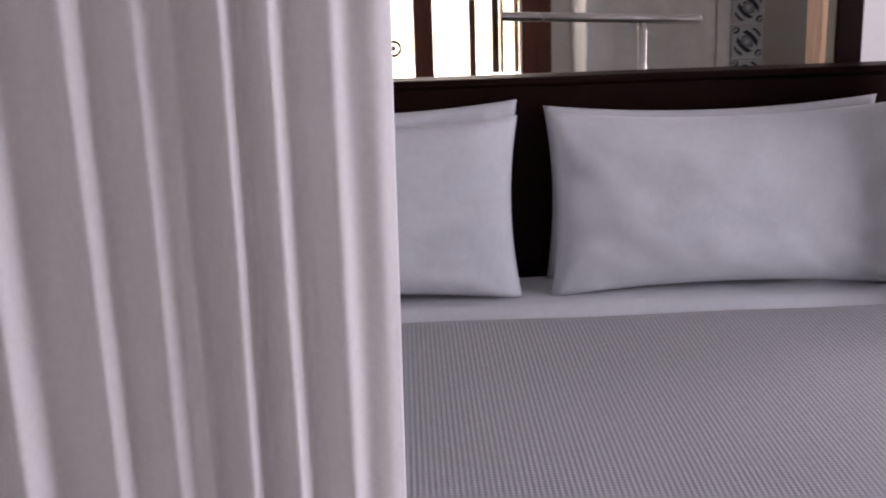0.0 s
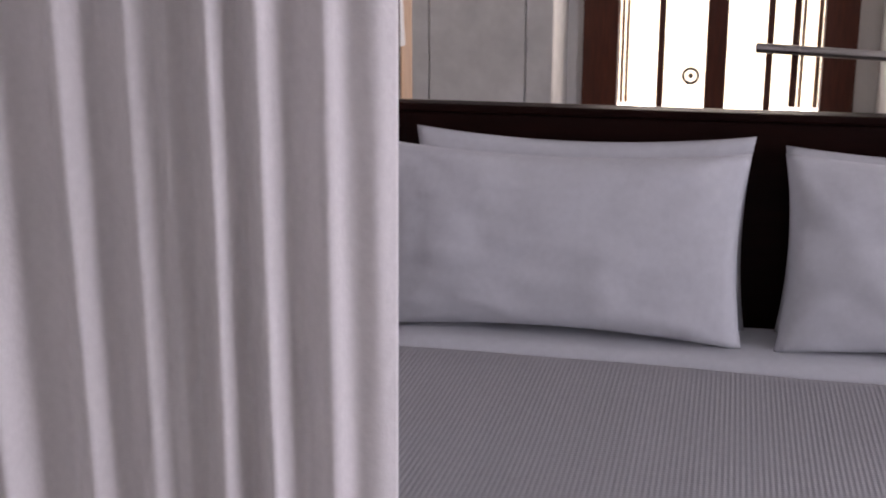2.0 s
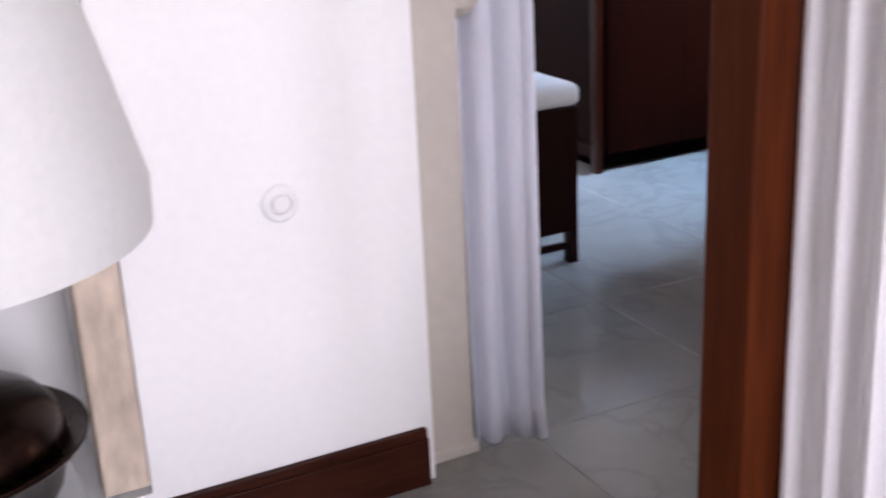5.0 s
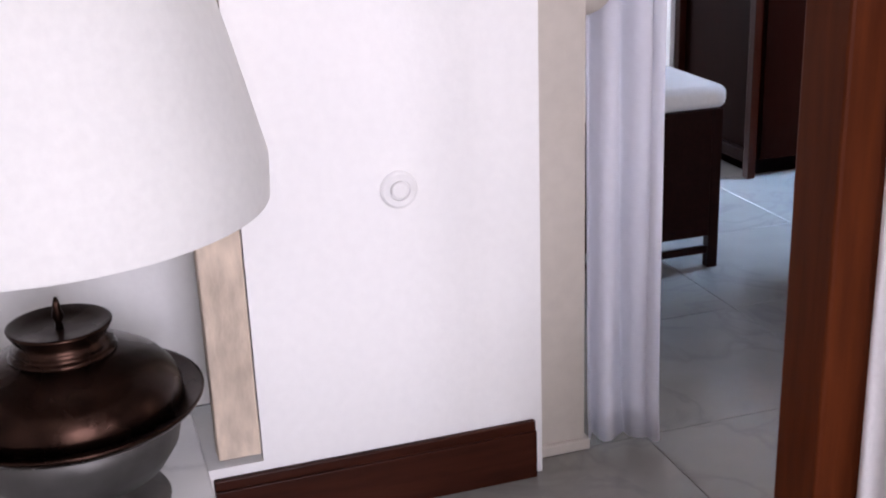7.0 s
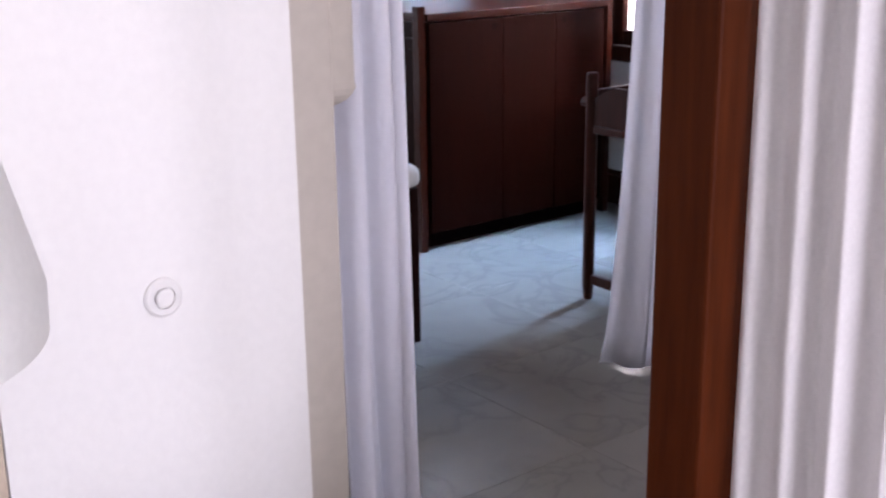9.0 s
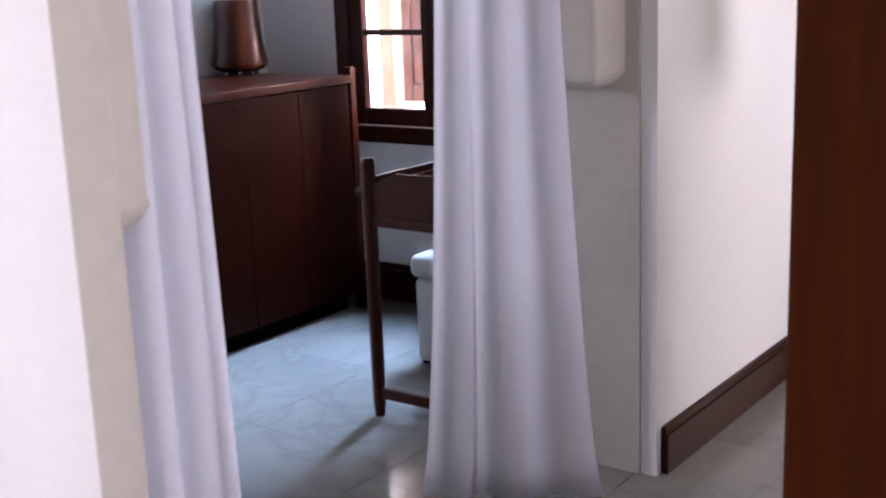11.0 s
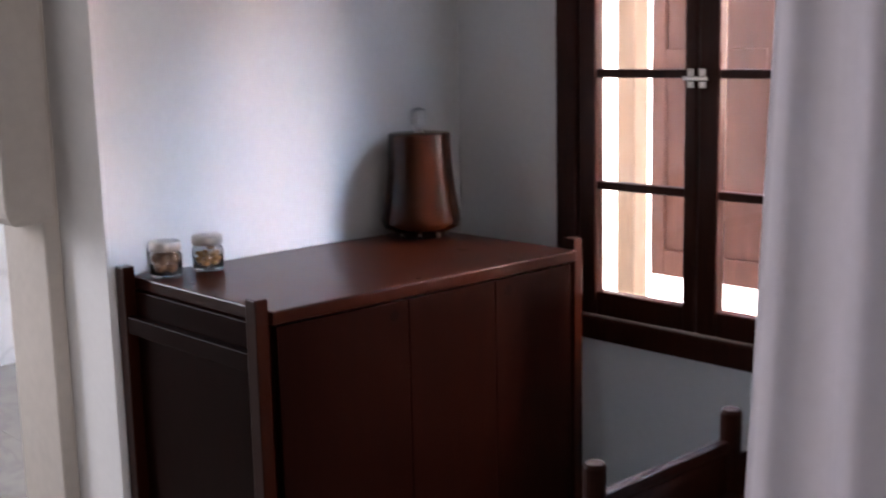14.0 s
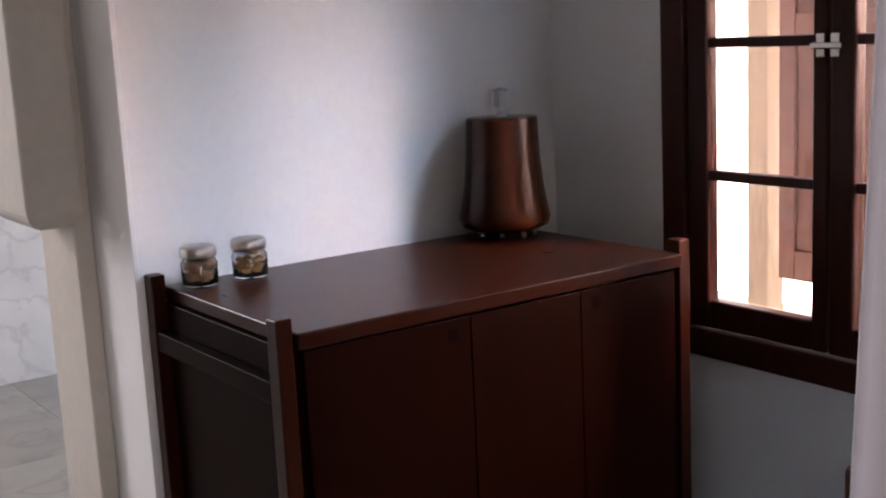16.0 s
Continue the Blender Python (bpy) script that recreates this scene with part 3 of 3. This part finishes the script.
pillow(1.832, 2.625, -0.070, 0.624, 0.412, 0.16, 10, 6, "plump white cotton pillow with smooth front")


# ---- curtains ----
def curtain_mesh(bottom, top, z0, z1, folds, depth, seed, steps=14, twist=0.25, hug=1.0):
    """Hanging cloth: bottom and top are plan lines (start, end); the folds run upright, uneven in width and depth."""
    rnd = random.Random(seed)
    n = folds * 14
    widths = [rnd.uniform(0.55, 1.5) for _ in range(folds)]
    total = sum(widths)
    bm = bmesh.new()
    grid = []
    ph = [rnd.uniform(0, 6.28) for _ in range(folds + 1)]
    am = [rnd.uniform(0.55, 1.15) for _ in range(folds + 1)]
    for k in range(steps + 1):
        f = k / steps
        a = Vector(bottom[0]).lerp(Vector(top[0]), f ** hug)
        b = Vector(bottom[1]).lerp(Vector(top[1]), f ** hug)
        d = (b - a).normalized()
        nn = Vector((-d.y, d.x))
        row = []
        for i in range(n + 1):
            s = i / n * total
            j, c = 0, 0.0
            while j < folds - 1 and c + widths[j] < s:
                c += widths[j]
                j += 1
            local = (s - c) / widths[j]
            w = math.sin(2 * math.pi * local + twist * math.sin(2.2 * f + ph[j]))
            w = math.copysign(abs(w) ** 0.8, w)
            off = depth * am[j] * (1 - 0.25 * f) * w + 0.35 * depth * math.sin(1.7 * f * 3 + i / n * 5 + seed)
            side = 0.25 * depth * math.cos(2 * math.pi * local) + 0.012 * math.sin(3 * f + ph[j])
            p = a.lerp(b, i / n) + nn * off + d * side
            z = z0 + (z1 - z0) * f + (0.012 * noise.noise((i * 0.11, seed, 0)) if k == 0 else 0)
            row.append(bm.verts.new((p.x, p.y, z)))
        grid.append(row)
    for k in range(steps):
        for i in range(n):
            bm.faces.new((grid[k][i], grid[k][i + 1], grid[k + 1][i + 1], grid[k + 1][i]))
    return bm


def curtain(mat, label, group, **kw):
    bm = curtain_mesh(**kw)
    ob = part("curtain", bm, mat, None, smooth=True)
    so = ob.modifiers.new("thickness", "SOLIDIFY")
    so.thickness = 0.003
    return tagged(ob, label, "curtain", group)


def pleated_mesh(bottom, top, z0, z1, ridges, depth, seed, columns=190, steps=40):
    """Cloth with flat runs between rounded pleats; each ridge is (place at the hem, place at the top, width, depth)."""
    bm = bmesh.new()
    grid = []
    for k in range(steps + 1):
        f = k / steps
        a, b = Vector(bottom[0]).lerp(Vector(top[0]), f), Vector(bottom[1]).lerp(Vector(top[1]), f)
        d = (b - a).normalized()
        nn = Vector((d.y, -d.x))
        row = []
        for i in range(columns + 1):
            u = i / columns
            off = 0.25 * depth * noise.noise((u * 5, f * 1.5, seed)) + 0.06 * depth * noise.noise((u * 30, f * 9, seed + 4))
            for low, high, w, am in ridges:
                c = low + (high - low) * f + 0.008 * math.sin(5 * f + 40 * low)
                q = (u - c) / w
                off += depth * am * (math.exp(-(q * 0.85) ** 2) if q < 0 else math.exp(-(q * 1.65) ** 2))
            p = a.lerp(b, u) + nn * off + d * (0.006 * math.sin(4.5 * f + 0.6) * u)
            row.append(bm.verts.new((p.x, p.y, z0 + (z1 - z0) * f)))
        grid.append(row)
    for k in range(steps):
        for i in range(columns):
            bm.faces.new((grid[k][i], grid[k][i + 1], grid[k + 1][i + 1], grid[k + 1][i]))
    return bm


def pleated_curtain(mat, label, group, **kw):
    ob = part("curtain", pleated_mesh(**kw), mat, None, smooth=True)
    ob.modifiers.new("thickness", "SOLIDIFY").thickness = 0.003
    return tagged(ob, label, "curtain", group)


pleated_curtain(LINEN, "off-white linen bed curtain gathered beside the post", "bed curtains", bottom=((1.112, -1.80), (1.484, -1.748)), top=((1.112, -1.80), (1.532, -1.758)),
                z0=0.03, z1=2.165, depth=0.036, seed=5, ridges=((0.03, 0.02, 0.06, 0.6), (0.205, 0.165, 0.05, 1.0), (0.355, 0.31, 0.05, 1.0), (0.51, 0.455, 0.035, 0.8),
                (0.605, 0.55, 0.03, 0.6), (0.655, 0.63, 0.024, 0.45), (0.735, 0.69, 0.034, 0.9), (0.825, 0.785, 0.034, 0.85), (0.91, 0.87, 0.035, 0.6), (0.985, 0.97, 0.05, 0.4)))
curtain(LINEN, "off-white linen bed curtain hanging at the head", "bed curtains", bottom=((0.945, -0.63), (0.885, 0.09)), top=((0.95, -0.60), (0.89, 0.10)),
        z0=0.03, z1=2.165, folds=7, depth=0.026, seed=11)
curtain(LINEN, "off-white linen bed curtain hanging at the head", "bed curtains", bottom=((2.725, -0.30), (2.735, 0.05)), top=((2.66, -0.30), (2.66, 0.05)),
        z0=0.03, z1=2.165, folds=6, depth=0.022, seed=13)
curtain(VOILE, "white cotton curtain hanging in the opening", "opening curtains", bottom=((-0.068, -1.63), (-0.02, -1.466)), top=((-0.11, -1.63), (-0.14, -1.424)),
        z0=0.018, z1=2.30, folds=3, depth=0.026, seed=24, hug=0.4, steps=30)
curtain(VOILE, "white cotton curtain gathered in the opening, flaring at its hem", "opening curtains", bottom=((-0.46, -0.47), (-0.05, -0.20)), top=((-0.355, -0.368), (-0.215, -0.25)),
        z0=0.012, z1=2.30, folds=3, depth=0.018, seed=33, hug=0.7, steps=24)
rod = thing("curtain_rod", (-0.15, -0.85, 2.31), "dark wooden curtain rod across the opening", "curtain rod")
part("pole", rod_bm((-0.15, -1.598, 2.322), (-0.15, -0.168, 2.322), 0.014), FRAMEWOOD, rod, smooth=True)

# ---- lamps ----
ul = thing("table_lamp", (0.05, -2.72, 0.172), "bronze urn lamp with a large white shade on the niche sill", "lamp")
U = (0.08, -2.735, 0.173)
part("urn_foot", lathe_bm([(0.150, 0), (0.158, 0.008), (0.152, 0.018), (0.115, 0.026), (0.080, 0.040), (0.074, 0.056)], 56, U), PEWTER, ul, smooth=True)
part("urn_bowl", lathe_bm([(0.074, 0.056), (0.120, 0.066), (0.160, 0.092), (0.185, 0.130), (0.195, 0.170), (0.196, 0.208)], 56, U), PEWTER, ul, "dull grey pewter bowl", smooth=True)
part("urn_brim", lathe_bm([(0.190, 0.206), (0.232, 0.214), (0.241, 0.224), (0.242, 0.231), (0.237, 0.230), (0.202, 0.219)], 64, U), BRONZE, ul, "wide dark bronze brim", smooth=True)
part("urn_lid", lathe_bm([(0.204, 0.219), (0.203, 0.240), (0.193, 0.266), (0.172, 0.290), (0.140, 0.309), (0.105, 0.321), (0.094, 0.325)], 56, U), BRONZE, ul, "worn domed bronze lid", smooth=True)
part("lid_collar", lathe_bm([(0.092, 0.322), (0.097, 0.328), (0.091, 0.334), (0.085, 0.336), (0.091, 0.342), (0.084, 0.349), (0.082, 0.358), (0.092, 0.374), (0.093, 0.379),
                             (0.088, 0.380), (0.070, 0.372), (0.030, 0.369), (0.0, 0.369)], 56, U), BRONZE, ul, "ringed dish-shaped lid handle", smooth=True)
part("finial", lathe_bm([(0.008, 0.369), (0.006, 0.382), (0.011, 0.394), (0.007, 0.406), (0.008, 0.412), (0.003, 0.428), (0.0, 0.43)], 20, U), BRONZE, ul, smooth=True)
SHADE_Z = 0.608
part("shade", lathe_bm([(0.385, SHADE_Z), (0.388, SHADE_Z + 0.07), (0.345, SHADE_Z + 0.25), (0.25, SHADE_Z + 0.62), (0.246, SHADE_Z + 0.62), (0.341, SHADE_Z + 0.25), (0.384, SHADE_Z + 0.07), (0.381, SHADE_Z + 0.002)], 72, (U[0] + 0.06, U[1], U[2]), 1.0, False), SHADE, ul, "large white fabric lampshade", smooth=True)
part("stem", rod_bm((U[0] + 0.06, U[1], U[2] + 0.62), (U[0] + 0.06, U[1], U[2] + 1.20), 0.004), BRONZE, ul, smooth=True)

for cx, cy in ((0.80, 0.42), (2.87, 0.42)):
    fl = thing("floor_lamp", (cx, cy, 0), "floor lamp with a white drum shade beside the headboard", "lamp", "bedside lamps")
    part("base", lathe_bm([(0.12, 0), (0.12, 0.015), (0.012, 0.03), (0.0, 0.03)], 32, (cx, cy, 0)), CHROME, fl, smooth=True)
    part("pole", rod_bm((cx, cy, 0.02), (cx, cy, 1.3), 0.009), CHROME, fl, smooth=True)
    part("shade", lathe_bm([(0.11, 1.195), (0.10, 1.45), (0.098, 1.45), (0.108, 1.197)], 40, (cx, cy, 0), 1.0, False), SHADE, fl, "white drum shade", smooth=True)

# ---- study furniture ----
CX0, CX1, CY0, CY1, CT = -2.415, -1.785, -0.135, 0.945, 0.970
cab = thing("cabinet", (-2.07, 0.4, 0), "dark red-brown wooden cabinet with three flush doors", "cabinet")
box("carcass", (CX0 + 0.014, CY0 + 0.032, 0.07, CX1 - 0.024, CY1 - 0.05, CT - 0.034), SHADEDWOOD, cab, 0.003)
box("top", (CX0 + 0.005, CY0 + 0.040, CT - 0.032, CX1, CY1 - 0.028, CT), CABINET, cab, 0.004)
for y in (CY0, CY1 - 0.034):
    for x in (CX0, CX1 - 0.046):
        box("post", (x, y, 0, x + 0.040, y + 0.034, CT + 0.030), CABINET, cab, 0.003)
for y in (CY0 + 0.004, CY1 - 0.030):
    box("end_rail", (CX0 + 0.041, y, 0.83, CX1 - 0.047, y + 0.026, 0.875), SHADEDWOOD, cab, 0.003)
    box("end_rail", (CX0 + 0.041, y, 0.06, CX1 - 0.047, y + 0.026, 0.11), SHADEDWOOD, cab, 0.003)
# Plinth coloured near-black for the shade beneath the cabinet.
box("shaded_plinth", (CX0 + 0.06, CY0 + 0.06, 0.0, CX1 - 0.06, CY1 - 0.06, 0.069), SHADEBLACK, cab, 0.002)
for a, b, hole in ((-0.083, 0.3013, 0.256), (0.3027, 0.5993, None), (0.6007, 0.893, 0.646)):
    d = box("door", (CX1 - 0.0235, a, 0.075, CX1 - 0.004, b, CT - 0.036), SHADEDWOOD, cab, 0.0025)
    if hole:
        # No recess is cut; a flat black disc gives the hole's inner shade.
        bm = lathe_bm([(0.0135, 0), (0.0135, 0.0012), (0.012, 0.0014), (0.0, 0.0014)], 24)
        bmesh.ops.transform(bm, matrix=pose(CX1 - 0.0045, hole, 0.900, 0, 90), verts=bm.verts)
        part("finger_hole", bm, SHADEBLACK, d, "flat black disc painted as the shade in a round finger hole")


wl = thing("table_lamp", (-2.30, 0.80, CT), "red-brown lacquered lamp with a flaring wooden body", "lamp")
L0 = (-2.30, 0.806, CT)
# Dark ring colours in the shaded recess between the lamp's feet.
part("shaded_foot_ring", lathe_bm([(0.060, 0), (0.066, 0.005), (0.062, 0.016), (0.056, 0.020)], 40, L0, 1.12), DARKWOOD, wl, smooth=True)
for k in range(8):
    ang = 2 * math.pi * k / 8
    part("stud", rod_bm((L0[0] + 0.074 * math.cos(ang), L0[1] + 0.074 * math.sin(ang), CT + 0.002), (L0[0] + 0.074 * math.cos(ang), L0[1] + 0.074 * math.sin(ang), CT + 0.016), 0.007, 10), CHROME, wl, "small bright metal stud", smooth=True)
part("body", lathe_bm([(0.075, 0.017), (0.100, 0.028), (0.106, 0.045), (0.100, 0.075), (0.092, 0.12), (0.085, 0.19), (0.082, 0.270), (0.080, 0.275), (0.0, 0.276)], 48, L0, 1.12), COPPERWOOD, wl, smooth=True)
part("knob", lathe_bm([(0.012, 0.276), (0.010, 0.288), (0.022, 0.300), (0.020, 0.335), (0.0, 0.342)], 8, L0, 1.12), KNOB, wl, "clear faceted glass knob")



def jar(x, y, label, shells):
    t = thing("jar", (x, y, CT), label, "jar", "nut jars on the cabinet")
    o = (x, y, CT)
    g = part("glass_body", lathe_bm([(0.0, 0.001), (0.036, 0.001), (0.040, 0.008), (0.041, 0.055), (0.034, 0.066), (0.033, 0.072), (0.030, 0.072), (0.031, 0.064), (0.038, 0.054), (0.037, 0.010), (0.0, 0.006)], 32, o), GLASS, t, smooth=True)
    g.visible_shadow = False
    part("lid", lathe_bm([(0.038, 0.068), (0.040, 0.071), (0.040, 0.088), (0.036, 0.093), (0.0, 0.094)], 32, o), LID, t, "silver screw lid", smooth=True)
    rnd = random.Random(int(abs(x * 1000)))
    for i in range(9 if shells else 16):
        r = 0.0165 if shells else 0.011
        lay = i // (4 if shells else 5)
        a = rnd.uniform(0, 0.5) + (i % (4 if shells else 5)) * 2 * math.pi / (4 if shells else 5) + lay * 0.6
        bm = bmesh.new()
        bmesh.ops.create_icosphere(bm, subdivisions=2, radius=r)
        for v in bm.verts:
            v.co *= 1 + 0.16 * noise.noise(v.co * (90 if shells else 170) + Vector((i, lay, 0)))
        rad = 0.019 if shells else 0.023
        bmesh.ops.scale(bm, vec=(1, 1, 0.95 if shells else 0.6), verts=bm.verts)
        bmesh.ops.translate(bm, vec=(x + rad * math.cos(a), y + rad * math.sin(a), CT + 0.008 + r * 0.95 + lay * r * (1.45 if shells else 1.15)), verts=bm.verts)
        part("nut", bm, WALNUT if shells else KERNEL, t, smooth=True)
    return t


jar(-2.325, -0.040, "glass jar of whole walnuts with a silver lid", True)
jar(-2.325, 0.083, "glass jar of nut kernels with a silver lid", False)

# Tray table with tall posts
TX0, TX1, TY0, TY1 = -0.944, -0.404, -0.02, 0.395
tt = thing("tray_table", (-0.69, 0.18, 0), "dark wooden tray table with posts rising above the top", "table")
for x in (TX0, TX1):
    for y in (TY0, TY1):
        part("leg", join_bm(lathe_bm([(0.016, 0), (0.021, 0.05), (0.021, 0.812), (0.018, 0.82), (0, 0.82)], 16, (x, y, 0))), FRAMEWOOD, tt, smooth=False)
for y in (TY0, TY1):
    bm = bmesh.new()
    prof = [(TX0 + 0.02, 0.640), (TX1 - 0.02, 0.640), (TX1 - 0.02, 0.735), (TX1 - 0.07, 0.760), (TX1 - 0.11, 0.778), (TX0 + 0.11, 0.778), (TX0 + 0.07, 0.760), (TX0 + 0.02, 0.735)]
    fa = bm.faces.new([bm.verts.new((x, y - 0.008, z)) for x, z in prof])
    ex = bmesh.ops.extrude_face_region(bm, geom=[fa])
    bmesh.ops.translate(bm, vec=(0, 0.016, 0), verts=[v for v in ex["geom"] if isinstance(v, bmesh.types.BMVert)])
    bmesh.ops.recalc_face_normals(bm, faces=bm.faces)
    part("end_panel", bm, FRAMEWOOD, tt)
    box("apron", (TX0 + 0.02, y - 0.013, 0.612, TX1 - 0.02, y + 0.013, 0.639), FRAMEWOOD, tt, 0.003)
    box("stretcher", (TX0 + 0.019, y - 0.010, 0.060, TX1 - 0.019, y + 0.010, 0.095), FRAMEWOOD, tt, 0.003)
for x in (TX0, TX1):
    box("side_panel", (x - 0.008, TY0 + 0.02, 0.640, x + 0.008, TY1 - 0.02, 0.735), FRAMEWOOD, tt, 0.002)
    box("side_rail", (x - 0.011, TY0 + 0.019, 0.738, x + 0.011, TY1 - 0.019, 0.760), FRAMEWOOD, tt, 0.003)
box("tray", (TX0 + 0.01, TY0 + 0.012, 0.641, TX1 - 0.01, TY1 - 0.012, 0.655), FRAMEWOOD, tt, 0.002)
for x, y in ((TX0, TY0), (TX0, TY1)):
    part("peg", rod_bm((x, y, 0.715), (x - 0.045, y, 0.715), 0.016, 12), FRAMEWOOD, tt)
mg = part("magazine", box_bm(-0.86, 0.10, 0.656, -0.62, 0.34, 0.668, 0.002), PLASTIC)
tagged(mg, "pale closed booklet lying in the tray", "booklet")


def pouf(x0, y0, x1, y1, h, label):
    t = thing("pouf", ((x0 + x1) / 2, (y0 + y1) / 2, 0), label, "pouf")
    part("skirt", box_bm(x0 + 0.015, y0 + 0.015, 0.012, x1 - 0.015, y1 - 0.015, h - 0.085, 0.02, 3), CUSHION, t, smooth=False)
    part("cushion", box_bm(x0, y0, h - 0.083, x1, y1, h, 0.03, 4), CUSHION, t, smooth=True)
    for x in (x0 + 0.03, x1 - 0.05):
        for y in (y0 + 0.03, y1 - 0.05):
            part("foot", box_bm(x, y, 0, x + 0.02, y + 0.02, 0.011), DARKWOOD, t)
    return t


pouf(-1.165, 0.43, -0.66, 0.92, 0.40, "pale fabric-covered pouf with a boxed cushion")

# Stool with a pale cushion
SX0, SX1, SY0, SY1 = -1.45, -0.98, -1.28, -0.75
st = thing("stool", (-1.27, -1.0, 0), "dark wooden stool with a pale upholstered seat", "stool")
for x in (SX0, SX1 - 0.035):
    for y in (SY0, SY1 - 0.035):
        box("leg", (x, y, 0, x + 0.035, y + 0.035, 0.52), DARKWOOD, st, 0.003)
for b in ((SX0 + 0.036, SY0, 0.11, SX1 - 0.036, SY0 + 0.02, 0.52), (SX0 + 0.036, SY1 - 0.02, 0.11, SX1 - 0.036, SY1, 0.52), (SX0, SY0 + 0.036, 0.11, SX0 + 0.02, SY1 - 0.036, 0.52), (SX1 - 0.02, SY0 + 0.036, 0.11, SX1, SY1 - 0.036, 0.52)):
    box("side_panel", b, DARKWOOD, st, 0.003)
for b in ((SX1 - 0.024, SY0 + 0.036, 0.05, SX1 - 0.004, SY1 - 0.036, 0.072), (SX0 + 0.036, SY0 + 0.004, 0.05, SX1 - 0.036, SY0 + 0.024, 0.072)):
    box("stretcher", b, DARKWOOD, st, 0.002)
part("cushion", box_bm(SX0 - 0.012, SY0 - 0.012, 0.521, SX1 + 0.012, SY1 + 0.012, 0.595, 0.030, 4), CUSHION, st, smooth=True)

# Round bedside table between the bed and the wall
rt = thing("bedside_table", (0.78, -0.2, 0), "round bedside table with a pale top", "table")
part("top", lathe_bm([(0.0, 0.46), (0.160, 0.46), (0.166, 0.466), (0.166, 0.486), (0.160, 0.492), (0.0, 0.492)], 56, (0.78, -0.2, 0)), CUSHION, rt)
part("pedestal", lathe_bm([(0.13, 0), (0.13, 0.02), (0.05, 0.05), (0.04, 0.40), (0.10, 0.459), (0.0, 0.459)], 40, (0.78, -0.2, 0)), DARKWOOD, rt, smooth=True)

# Wall socket cover
sk = thing("wall_socket", (0.0, -2.07, 0.695), "round white socket cover on the plaster wall", "socket")
for nm, pr in (("plate", [(0.038, 0), (0.038, 0.005), (0.033, 0.008), (0.022, 0.008), (0.021, 0.004), (0.0, 0.004)]), ("insert", [(0.018, 0.0042), (0.018, 0.012), (0.014, 0.014), (0.0, 0.014)])):
    bm = lathe_bm(pr, 36)
    bmesh.ops.transform(bm, matrix=pose(0.0005, -2.07, 0.695, 0, 90), verts=bm.verts)
    part(nm, bm, PLASTIC, sk, smooth=False)

# ---- marble floor ----
fl = setting("floor", box_bm(-5.6, -5.2, -0.15, 5.2, 4.0, -0.004), GROUT, "pale grey veined marble tile floor", "floor")
TILE = 0.60
tiles = {}


def tile_mesh(w, d):
    key = (round(w, 3), round(d, 3))
    if key not in tiles:
        bm = box_bm(0.0008, 0.0008, -0.012, w - 0.0008, d - 0.0008, 0, 0.0008, 1)
        me = bpy.data.meshes.new("marble_tile")
        bm.to_mesh(me)
        bm.free()
        me.materials.append(MARBLE)
        tiles[key] = me
    return tiles[key]


for i in range(-9, 9):
    for k in range(-9, 7):
        ob = new("tile", tile_mesh(TILE, TILE))
        ob.parent = fl
        ob.location = (-0.06 + i * TILE, -0.285 + k * TILE, 0)
